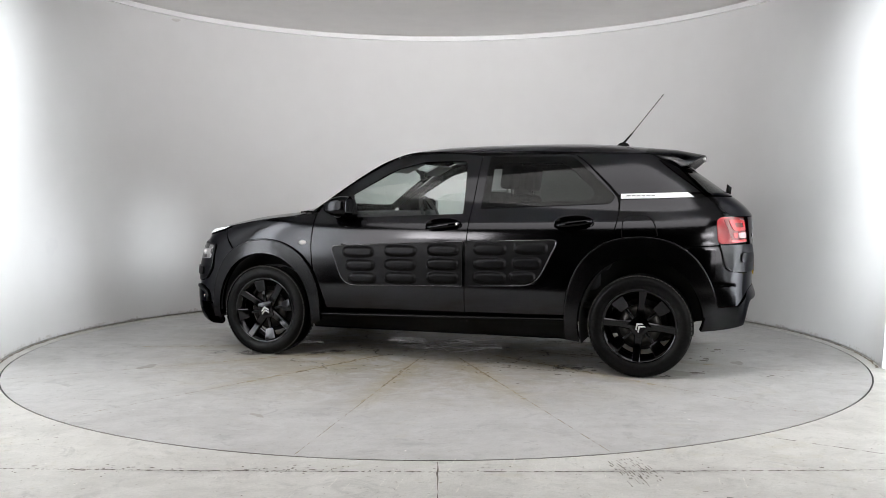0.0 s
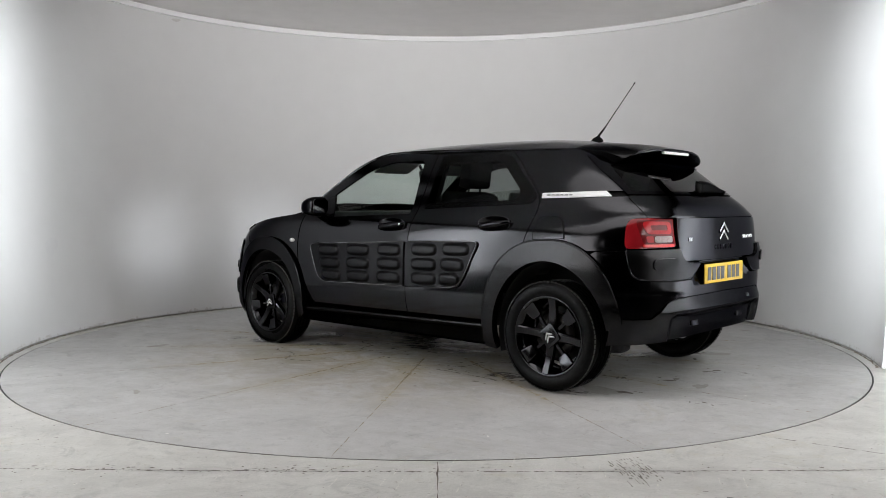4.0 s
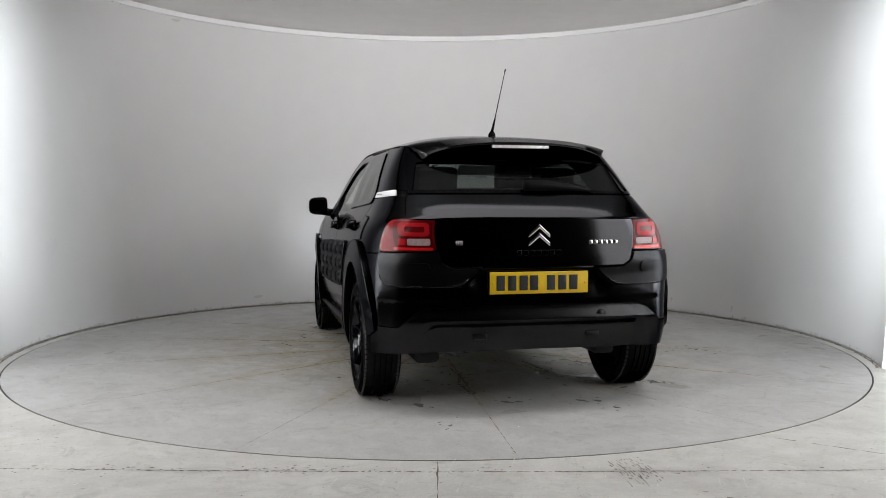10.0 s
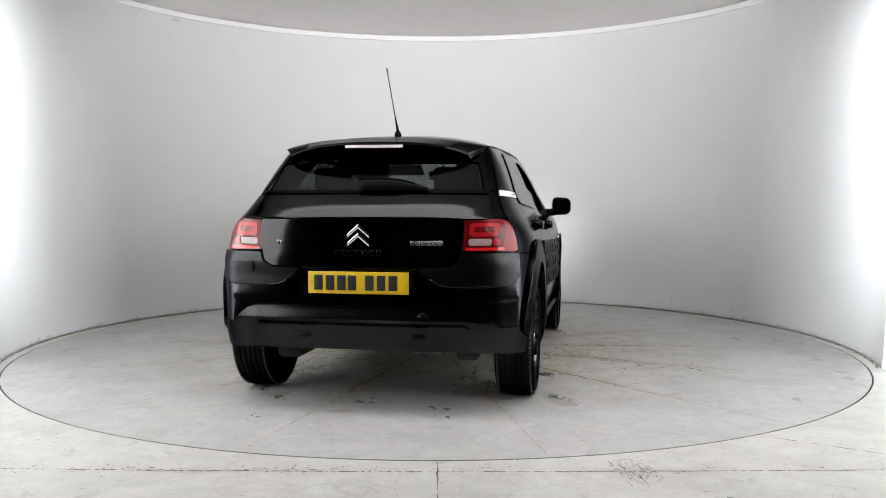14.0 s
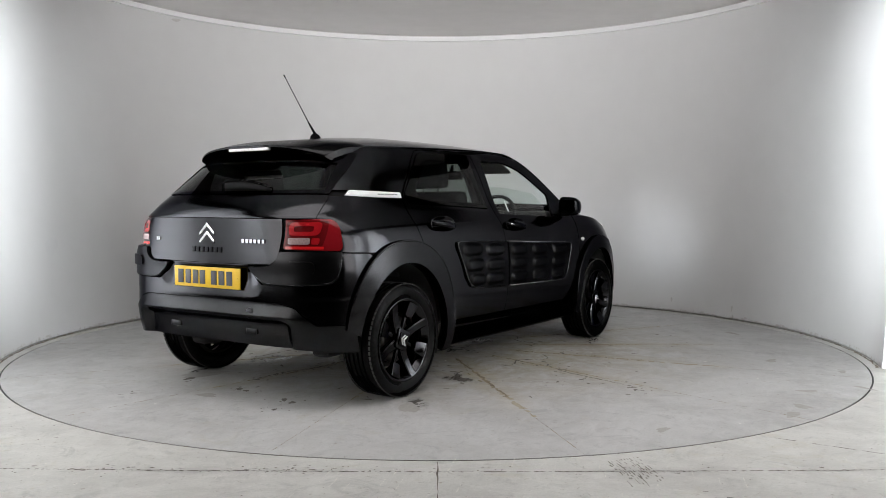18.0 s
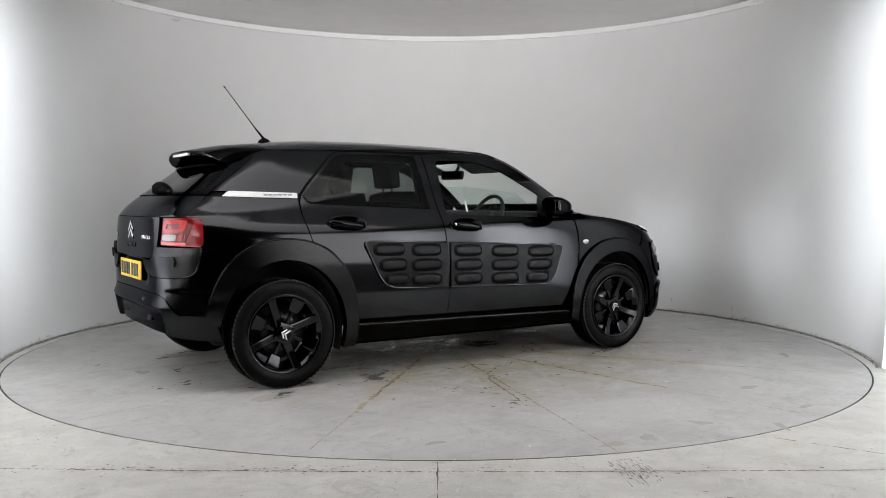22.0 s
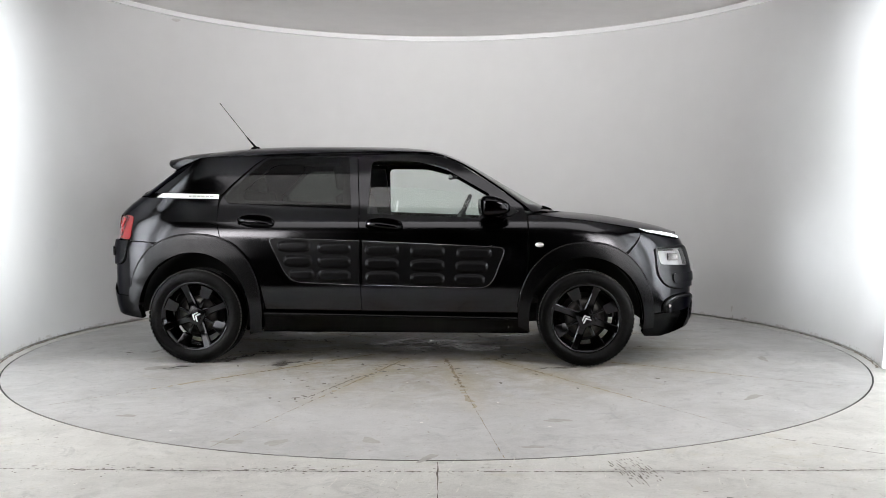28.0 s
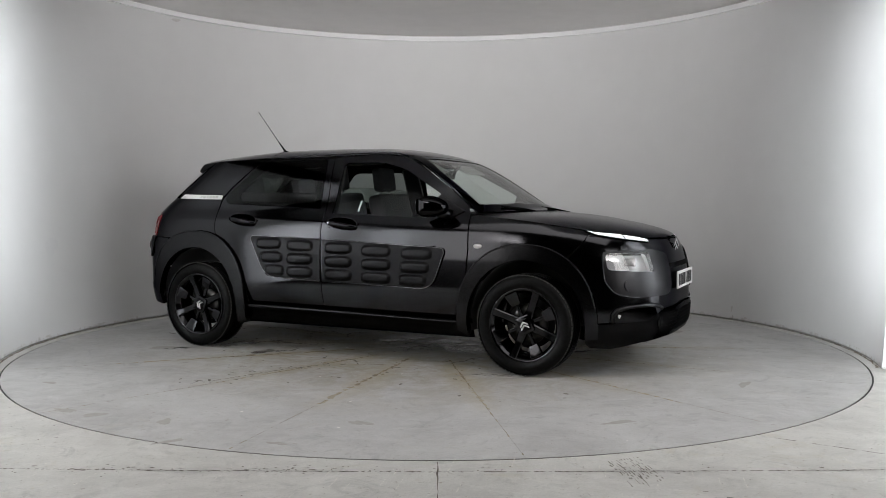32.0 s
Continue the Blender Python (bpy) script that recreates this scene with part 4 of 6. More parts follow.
        rim_line = [fn(at_x(x, z), z) + Vector((0, s * 0.019, 0)) for x, z in outer[2:-2]]
        part("cladding_edge", tube(rim_line, 0.006, 8), M_CLAD, c)
        liner = bmesh.new()
        rows = []
        for x, z in ellipse_arc(cx, ai - 0.002, bi - 0.002, 2.05, *((-2, 190) if nm == "front" else (-20, 178)), 30):
            rows.append([liner.verts.new((x, s * yy, z)) for yy in (0.80, 0.52)])
        for r0, r1 in zip(rows, rows[1:]):
            liner.faces.new((r0[0], r1[0], r1[1], r0[1]))
        liner.faces.new([r[1] for r in rows])
        part("wheel_housing", liner, M_UNDER, car)
    # dark inner shell behind the shut lines
    arc_f = ellipse_arc(ARCH_F[0], ARCH_F[1] - 0.01, ARCH_F[2] - 0.01, ARCH_F[3], 50, 175, 14)
    arc_r = ellipse_arc(ARCH_R[0], ARCH_R[1] - 0.01, ARCH_R[2] - 0.01, ARCH_R[3], 5, 125, 14)
    low = [(-1.70, 0.78), (-1.70, 0.96), (-1.15, 0.99), (-0.2, 0.985), (0.6, 0.975), (0.98, 0.965), (1.5, 0.90), (1.70, 0.83)] + arc_f + [(0.86, 0.43), (-0.83, 0.43)] + arc_r
    panel("inner_shell", side(low), fn, M_SEAL, car, thick=0, lift=-0.016, du=0.08, dv=0.06)
    hind = side([(-1.02, 1.02), (-1.06, 1.13), (-0.84, 1.345), (-0.86, 1.395), (-1.34, 1.385)]) + [(at_y(0.560, 1.345), 1.345), (at_y(0.60, 1.2), 1.2), (at_y(0.61, 1.12), 1.12), (at_y(0.66, 1.04), 1.04), (at_y(0.68, 0.97), 0.97)] + side([(-1.5, 0.95)])
    panel("inner_shell", hind, fn, M_SEAL, car, thick=0, lift=-0.014)
    edge = [(x, EDGE_Z(x) - 0.03) for x in (-1.2, -0.6, 0.0, 0.24)] + [(0.38, 1.352), (0.88, 1.045), (0.93, 1.04), (0.45, 1.355)] + [(x, EDGE_Z(x) - 0.002) for x in (0.25, 0.0, -0.6, -1.2)]
    panel("inner_shell", side(edge), fn, M_SEAL, car, thick=0, lift=-0.014)
    panel("inner_shell", side([(-0.29, 1.0), (-0.30, 1.385), (-0.165, 1.385), (-0.16, 1.0)]), fn, M_SEAL, car, thick=0, lift=-0.012)
    build_airbumps(s, d, r)
    # side repeater
    b = lathe([(0, 0.0), (0.03, 0.0), (0.026, 0.006), (0.012, 0.011), (0, 0.012)], 20)
    for v in b.verts:
        v.co = Vector((v.co.x * 1.0, v.co.y * s, v.co.z * 0.55))
    p = fn(0.99, 0.802)
    part("side_repeater", b, M_CLEARLENS, w, "clear oval side repeater lamp", matrix=Matrix.Translation((p.x, p.y, p.z)))


def build_handle(door, s, x0, z0, lock):
    y = s * (HALF_W(z0) + 0.002)
    # scooped dish with a raised lip
    bm = bmesh.new()
    rings = []
    for f, out in ((1.06, 0.0), (1.03, 0.0022), (1.0, 0.0016), (0.86, -0.004), (0.5, -0.008)):
        rings.append([bm.verts.new((f * 0.118 * c, s * (out + 0.001), f * 0.046 * (abs(sn) ** 0.75) * (1 if sn > 0 else -1) - 0.004 * c))
                      for c, sn in ((cos(2 * pi * k / 36), sin(2 * pi * k / 36)) for k in range(36))])
    for r0, r1 in zip(rings, rings[1:]):
        for k in range(36):
            bm.faces.new((r0[k - 1], r0[k], r1[k], r1[k - 1]))
    bm.faces.new(rings[-1])
    bmesh.ops.recalc_face_normals(bm, faces=bm.faces)
    bm.normal_update()
    if rings and sum(f.normal.y * s for f in bm.faces) < 0:
        bmesh.ops.reverse_faces(bm, faces=bm.faces)
    plate = part("handle", bm, M_PAINT, door, "glossy black door handle in a scooped recess", matrix=Matrix.Translation((x0, y + s * 0.006, z0)))
    # grip
    bm = bmesh.new()
    rows = []
    for k in range(17):
        t = k / 16
        x = -0.122 + 0.244 * t
        out = 0.036 * (1 - (2 * t - 1) ** 4)
        zc = 0.012 - 0.03 * t
        hh = 0.012 + 0.010 * sin(pi * t) ** 0.7
        rows.append([bm.verts.new((x, s * (out + dy), zc + dz)) for dy, dz in ((-0.008, -hh), (0.004, -hh * 0.7), (0.006, 0.0), (0.002, hh * 0.8), (-0.008, hh))])
    for r0, r1 in zip(rows, rows[1:]):
        for i in range(5):
            bm.faces.new((r0[i], r1[i], r1[(i + 1) % 5], r0[(i + 1) % 5]))
    bm.faces.new(rows[0])
    bm.faces.new(rows[-1][::-1])
    bmesh.ops.recalc_face_normals(bm, faces=bm.faces)
    part("grip", bm, M_GLOSS, plate)
    if lock:
        bm = lathe([(0, 0), (0.009, 0), (0.008, 0.003), (0, 0.004)], 14)
        part("lock", bm, M_CHROME, plate, "small chrome key lock", matrix=pose(-0.098, s * 0.026, 0.008, 0, 0, 0 if s > 0 else 180))


def build_airbumps(s, front_door, rear_door):
    fn = mirrored(shell, s)
    zt = lambda x: 0.843 - 0.058 * (x + 0.785) / 1.53
    zb = lambda x: 0.551 - 0.035 * (x + 0.644) / 1.32
    fo = rounded([(-0.170, zb(-0.17)), (-0.172, zt(-0.17)), (0.772, zt(0.772)), (0.672, zb(0.672))], [0.004, 0.004, 0.05, 0.09], 6)
    ro = rounded([(-0.190, zb(-0.19)), (-0.192, zt(-0.19)), (-0.80, zt(-0.8)), (-0.655, zb(-0.655))], [0.004, 0.004, 0.05, 0.10], 6)
    for door, o, spans in ((front_door, fo, ((-0.145, 0.065), (0.150, 0.365), (0.455, 0.672))), (rear_door, ro, ((-0.462, -0.252), (-0.728, -0.520)))):
        base = panel("airbump_panel", o, fn, M_BUMP, door, "soft matt black side panel with raised air capsules", thick=0.012, lift=0.010)
        lip = [p for p in o if abs(p[0]) > 0.2]
        path = [(-0.17 if door is front_door else -0.19, zb(-0.18) - 0.004)] + lip[::-1]
        path = path + [(-0.17 if door is front_door else -0.19, zt(-0.18) + 0.004)]
        pts = [fn(x, z) + Vector((0, s * 0.0105, 0)) for x, z in path]
        part("edge_trim", tube(pts, 0.0042, 8), M_SILVER, base, "thin satin edge round the side panel")
        for row, zf in enumerate((0.17, 0.50, 0.82)):
            for k, (a, b) in enumerate(spans):
                shift = 0.0
                if door is rear_door and k == 1:
                    shift = 0.038 * row
                if door is front_door and k == 2:
                    shift = -0.022 * row
                lo, hi = a + (shift if shift > 0 else shift * 0.4), b + (shift if shift < 0 else shift * 0.35)
                xm = (lo + hi) / 2
                zm = zt(xm) - (zt(xm) - zb(xm)) * zf
                build_capsule(base, s, xm, zm, (hi - lo) / 2, 0.034, fn)


def build_capsule(parent, s, xm, zm, hx, hz, fn):
    """A raised pill: rounded rectangle that swells out of the panel."""
    bm = bmesh.new()
    rings = []
    m = 28
    for f, h in ((1.36, 0.0), (1.20, 0.0012), (1.05, 0.0045), (0.92, 0.0095), (0.78, 0.0135), (0.62, 0.0155), (0.34, 0.016)):
        ring = []
        for k in range(m):
            t = 2 * pi * k / m
            c, sn = cos(t), sin(t)
            ex = (abs(c) ** (2 / 4.2)) * (1 if c >= 0 else -1)
            ez = (abs(sn) ** (2 / 3.0)) * (1 if sn >= 0 else -1)
            shrink = hz * (1 - f)
            x, z = xm + ex * (hx - shrink), zm + ez * hz * f
            p = fn(x, z)
            ring.append(bm.verts.new((p.x, p.y + s * (0.009 + h), p.z)))
        rings.append(ring)
    for r0, r1 in zip(rings, rings[1:]):
        for k in range(m):
            bm.faces.new((r0[k - 1], r0[k], r1[k], r1[k - 1]))
    bm.faces.new(rings[-1])
    bmesh.ops.recalc_face_normals(bm, faces=bm.faces)
    bm.normal_update()
    if sum(f.normal.y * s for f in bm.faces) < 0:
        bmesh.ops.reverse_faces(bm, faces=bm.faces)
    part("air_capsule", bm, M_BUMP, parent)


# ------------------------------------------------------------------ roof, glass, bonnet
def build_top():
    roof = [(-1.30, -1), (-1.30, 1)] + [(0.20, 1), (0.34, 1), (0.385, 0.8), (0.41, 0.4), (0.415, 0), (0.41, -0.4), (0.385, -0.8), (0.34, -1), (0.20, -1)]
    panel("roof", roof, top, M_PAINT, car, du=0.06, dv=0.1)
    # windscreen and its black surround
    outer = [(0.345, 1), (0.39, 0.8), (0.415, 0.4), (0.42, 0), (0.415, -0.4), (0.39, -0.8), (0.345, -1), (0.95, -1), (1.06, -0.8), (1.12, -0.4), (1.135, 0), (1.12, 0.4), (1.06, 0.8), (0.95, 1)]
    hole = [(0.435, 0.80), (0.45, 0.4), (0.455, 0), (0.45, -0.4), (0.435, -0.80), (0.60, -0.875), (0.92, -0.885), (1.0, -0.6), (1.03, 0), (1.0, 0.6), (0.92, 0.885), (0.60, 0.875)]
    panel("windscreen_surround", keyhole(outer, hole), top, M_GLOSS, car, "black pillars and printed border round the windscreen", du=0.05, dv=0.06)
    panel("windscreen", hole, top, M_GLASS, car, "clear laminated glass", thick=0, lift=-0.003)
    cowl = [(0.955, -1), (1.065, -0.8), (1.125, -0.4), (1.14, 0), (1.125, 0.4), (1.065, 0.8), (0.955, 1), (0.985, 1), (1.10, 0.8), (1.165, 0.4), (1.18, 0), (1.165, -0.4), (1.10, -0.8), (0.985, -1)]
    panel("scuttle", cowl, top, M_PLASTIC, car, lift=-0.012)
    hood = [(0.99, -1), (1.105, -0.8), (1.17, -0.4), (1.185, 0), (1.17, 0.4), (1.105, 0.8), (0.99, 1)] + [(x, 1) for x in (1.2, 1.5, 1.7, 1.85, 1.95, 2.02)] + [(2.052, 0.6), (2.055, 0), (2.052, -0.6)] + [(x, -1) for x in (2.02, 1.95, 1.85, 1.7, 1.5, 1.2)]
    panel("bonnet", hood, top, M_PAINT, car, du=0.05, dv=0.08)
    for s, x0 in ((-1, 0.55), (1, -0.05)):
        arm = tube([(1.15, x0, 1.006), (1.10, x0 - 0.25, 1.034), (1.03, x0 - 0.48, 1.052)], 0.007, 6)
        part("windscreen_wiper", arm, M_SEAL, car)


# ------------------------------------------------------------------ tail
def build_tail():
    # rear glass
    hole = back([(0.545, 1.285), (0.35, 1.305), (0, 1.31), (-0.35, 1.305), (-0.545, 1.285), (-0.598, 1.135), (0, 1.135), (0.598, 1.135)])
    outer = back([(0.575, 1.345), (0, 1.36), (-0.575, 1.345), (-0.607, 1.2), (-0.622, 1.118), (0, 1.120), (0.622, 1.118), (0.607, 1.2)])
    hatch = panel("tailgate", back([(0.622, 1.113), (0.636, 1.088), (0.650, 1.028), (0.660, 0.993), (0.3, 0.9935), (0, 0.9935), (-0.3, 0.9935), (-0.660, 0.993),
                                    (-0.650, 1.028), (-0.636, 1.088), (-0.622, 1.113), (0, 1.115)]), shell, M_PAINT, car, du=0.03, dv=0.01)
    low_panel = [(0.516, 0.9895), (0.513, 0.83), (0.50, 0.782), (0.46, 0.757), (0, 0.752), (-0.46, 0.757), (-0.50, 0.782), (-0.513, 0.83), (-0.516, 0.9895), (0, 0.9895)]
    panel("tailgate_panel", back(low_panel), hatch_fn, M_PAINT, hatch, du=0.035, dv=0.02)
    panel("rear_window_surround", keyhole(outer, hole), shell, M_GLOSS, hatch, "printed black border of the rear window", lift=0.004)
    panel("rear_window", hole, shell, M_REARTINT, hatch, "dark tinted glass", thick=0, lift=-0.003)
    # bumper
    bump = back([(0.70, 0.65), (0.52, 0.648), (0.40, 0.65), (0.33, 0.70), (0.30, 0.745), (0, 0.745), (-0.30, 0.745), (-0.33, 0.70), (-0.40, 0.65), (-0.52, 0.648), (-0.70, 0.65)])
    left = side([(-1.785, 0.69), (-1.752, 0.814), (-1.60, 0.808)]) + side(ellipse_arc(ARCH_R[0], ARCH_R[1] + 0.006, ARCH_R[2] + 0.006, ARCH_R[3], 120, 160, 8))
    low = [(at_y(y, z), z) for y, z in ((0.79, 0.452), (0.70, 0.455), (0.60, 0.54), (0.52, 0.56), (0, 0.565))]
    mid = XS - LR
    half = left + low
    outline = half + [(2 * mid - u, z) for u, z in half[::-1]] + bump[::-1]
    b = panel("rear_bumper", outline, bumper_fn, M_PAINT, car, du=0.022, dv=0.014)
    lower = [(at_x(-1.66, 0.30), 0.30), (at_x(-1.70, 0.448), 0.448), (at_y(0.785, 0.448), 0.448), (at_y(0.70, 0.45), 0.45), (at_y(0.60, 0.535), 0.535), (at_y(0.52, 0.556), 0.556), (mid, 0.56)]
    outline = lower + [(2 * mid - u, z) for u, z in lower[::-1]] + [(2 * mid - at_y(0.6, 0.325), 0.325), (mid, 0.328), (at_y(0.6, 0.325), 0.325)]
    lb = panel("lower_bumper", outline, lower_fn, M_LOWER, b, "matt black lower bumper with a diffuser step", du=0.024, dv=0.011, thick=0.04)
    for s in (1, -1):
        fn = mirrored(shell, s)
        # corner pod below the lamp
        pod = rounded(side([(-1.758, 0.818), (-1.79, 0.69)]) + [(at_y(0.755, 0.664), 0.664), (at_y(0.62, 0.656), 0.656), (at_y(0.41, 0.66), 0.66), (at_y(0.345, 0.71), 0.71), (at_y(0.315, 0.742), 0.742), (at_y(0.45, 0.745), 0.745),
                                                                         (at_y(0.505, 0.775), 0.775), (at_y(0.52, 0.822), 0.822)], [0.004, 0.05, 0.05, 0.02, 0.03, 0.02, 0.01, 0.03, 0.02, 0.004], 4)
        pd = panel("bumper_pod", pod, fn, M_PLASTIC, b, "matt black corner block below the lamp", du=0.03, dv=0.03, lift=0.010, thick=0.02)
        cap = rounded([(at_y(0.70, 0.70), 0.715), (at_y(0.70, 0.76), 0.775), (at_y(0.555, 0.76), 0.775), (at_y(0.555, 0.70), 0.715)], 0.025, 5)
        panel("pod_capsule", cap, fn, M_PLASTIC, pd, thick=0.012, lift=0.02)
        lip = [fn(u, z) + (fn(u, z) - Vector((-1.2, 0, z))).normalized() * 0.007 for u, z in pod[:26]]
        part("pod_lip", tube(lip, 0.0055, 8), M_PAINT, pd)
        build_tail_lamp(s, fn)
    for s in (1, -1):
        bm = lathe([(0, 0.002), (0.026, 0.002), (0.028, 0.0), (0.028, -0.01)], 24)
        p = lower_fn(at_y(0.33 * s, 0.50), 0.50)
        if s < 0:
            part("tow_cover", bm, M_PLASTIC, lb, matrix=pose(p.x + 0.004, p.y, p.z, 0, 0, 90))
        q = lower_fn(at_y(0.30 * s, 0.40), 0.40)
        part("reflector", box(0.012, 0.075, 0.03, 0.006), M_PLASTIC, lb, matrix=pose(q.x - 0.002, q.y, q.z, 0, 6, 0))
    build_plate("rear_number_plate", M_YELLOW, "yellow rear number plate with a row of black bars", (-1.962, 0, 0.672), 180)
    bm = box(0.03, 0.60, 0.012, 0.004)
    for v in bm.verts:
        v.co.z += 0.006 * (v.co.x < 0) - 0.004
    part("bumper_step", bm, M_PAINT, b, matrix=Matrix.Translation((-1.932, 0, 0.745)))
    # bright badges drawn as plain shapes
    build_chevrons("rear_emblem", (-1.956, 0, 0.912), 0.112, 0.108, 180, car)
    for y0, y1, n, nm in ((0.395, 0.432, 2, "badge"), (-0.43, -0.262, 6, "badge")):
        for k in range(n):
            w = (y1 - y0) / n
            yc = y0 + w * (k + 0.5)
            p = hatch_fn(at_y(yc, 0.873), 0.873)
            part("badge_bar", box(0.005, abs(w) * 0.72, 0.021, 0.002), M_CHROME, hatch, matrix=Matrix.Translation((p.x - 0.002, yc, 0.873)))
    for k in range(7):
        yc = 0.105 - 0.035 * k
        p = hatch_fn(at_y(yc, 0.822), 0.822)
        part("relief_bar", box(0.006, 0.024, 0.028, 0.003), M_GLOSS, hatch, matrix=Matrix.Translation((p.x - 0.001, yc, 0.822)))
    # rear wiper
    bm = bmesh.new()
    rows = []
    for k in range(13):
        t = k / 12
        y = 0.035 - 0.365 * t
        z = 1.163 - 0.022 * t + 0.012 * sin(pi * t)
        x = REAR_X(z) - 0.035 - 0.012 * sin(pi * min(1, t * 1.2)) + 0.03 * t * t
        h = 0.035 * (1 - 0.8 * t ** 2.4) + 0.004
        rows.append([bm.verts.new((x + dx, y, z + dz)) for dx, dz in ((0.02, -h), (-0.012, -h * 0.8), (-0.016, h * 0.4), (0.012, h))])
    for r0, r1 in zip(rows, rows[1:]):
        for i in range(4):
            bm.faces.new((r0[i], r1[i], r1[(i + 1) % 4], r0[(i + 1) % 4]))
    bm.faces.new(rows[0])
    bm.faces.new(rows[-1])
    bmesh.ops.recalc_face_normals(bm, faces=bm.faces)
    part("rear_wiper", bm, M_SEAL, hatch)
    # exhaust box and underbody
    part("exhaust_silencer", box(0.30, 0.14, 0.12, 0.05, at=(-1.46, 0.50, 0.275), segments=3), M_UNDER, car)
    part("exhaust_silencer", box(0.30, 0.12, 0.10, 0.04, at=(-1.48, -0.50, 0.285), segments=3), M_UNDER, car)
    part("rear_axle", tube([(-1.2975, -0.7, 0.27), (-1.2975, 0.7, 0.27)], 0.05, 10), M_UNDER, car)
    part("underbody", box(3.05, 1.04, 0.12, 0.03, at=(0.05, 0, 0.345)), M_UNDER, car)
    build_spoiler()


def hatch_fn(u, z):
    """The lower tailgate: almost flat, leaning a little forward."""
    p = shell(u, z)
    return Vector((p.x + (-1.957 + 0.02 * (z - 0.87) - REAR_X(z)), p.y, p.z))


def bumper_fn(u, z):
    """The painted bumper: upright below its step, hollowed round the number plate."""
    p = shell(u, max(z, 0.575))
    k = min(1, max(0, (0.40 - abs(p.y)) / 0.10))
    m = min(1, max(0, (z - 0.58) / 0.10))
    k, m = k * k * (3 - 2 * k), m * m * (3 - 2 * m)
    return Vector((p.x + 0.018 * k * m, p.y, z))


def lower_fn(u, z):
    p = shell(u, z)
    k = min(1, max(0, (0.60 - abs(p.y)) / 0.07 - max(0, z - 0.40))) * min(1, max(0, (0.49 - z) / 0.05)) if p.x < 0 else 0
    k = k * k * (3 - 2 * k)
    f = min(1, max(0, (XS - p.x) / (XS - REAR_X(z)))) ** 5
    ledge = 0.005 * exp(-((z - 0.49) / 0.06) ** 2)
    return Vector((p.x - ledge * f + 0.045 * k, p.y + 0.012 * (1 - f) * (1 if p.y > 0 else -1), p.z))


def build_tail_lamp(s, body):
    def fn(u, z):
        # the lamp lies a little deeper than the tailgate beside it
        p = body(u, z)
        return Vector((p.x + 0.024 * min(1, max(0, (-1.74 - p.x) / 0.17)), p.y, p.z))
    o = rounded(side([(-1.752, 0.826), (-1.735, 0.986)]) + [(at_y(0.52, 0.990), 0.990), (at_y(0.518, 0.834), 0.834)], [0.03, 0.045, 0.012, 0.02], 5)
    lamp = panel("tail_lamp", o, fn, M_REDBODY, car, "red wrap-round tail lamp with a clear band", du=0.02, dv=0.02, lift=0.004, thick=0.02)

    def sub(name, y0, y1, z0, z1, r, material, lift):
        q = rounded([(at_y(y0, z0), z0), (at_y(y0, z1), z1), (at_y(y1, z1), z1), (at_y(y1, z0), z0)], r, 5)
        return panel(name, q, fn, material, lamp, du=0.02, dv=0.02, lift=lift, thick=0.003)
    sub("lamp_bowl", 0.705, 0.532, 0.842, 0.978, 0.02, M_REDDARK, 0.0062)
    c_out = rounded([(at_y(y, z), z) for y, z in ((0.69, 0.904), (0.69, 0.970), (0.548, 0.970), (0.548, 0.904))], 0.024, 5)
    c_in = rounded([(at_y(y, z), z) for y, z in ((0.664, 0.924), (0.664, 0.951), (0.574, 0.951), (0.574, 0.924))], 0.010, 5)
    panel("lamp_ring", keyhole(c_out, c_in), fn, M_RED, lamp, "brighter red ring", du=0.015, dv=0.012, lift=0.0095, thick=0.003)
    sub("clear_band", 0.655, 0.548, 0.860, 0.893, 0.010, M_BANDLENS, 0.0095)
    sub("red_end", 0.695, 0.662, 0.860, 0.893, 0.008, M_RED, 0.009)
    sub("lamp_bar", 0.715, 0.535, 0.835, 0.850, 0.005, M_LAMPBAR, 0.0085)


def build_plate(name, material, label, at, turn):
    bm = box(0.008, 0.52, 0.111, 0.003)
    plate = part(name, bm, material, car, label, matrix=pose(*at, 0, 0, 0))
    xo = -0.0055 if turn == 180 else 0.0055
    ys = (-0.205, -0.145, -0.085, -0.03, 0.06, 0.12, 0.18)
    for y in ys:
        part("bar", box(0.003, 0.043, 0.075, 0.001), M_BAR, plate, matrix=Matrix.Translation((xo, -y if turn == 180 else y, 0.0)))
    for y in (-0.243, 0.243):
        part("screw_cap", lathe([(0, 0), (0.006, 0), (0.005, 0.002), (0, 0.003)], 10), material, plate, matrix=pose(xo, y, 0, 0, 0, 90 if turn == 180 else -90))
    return plate


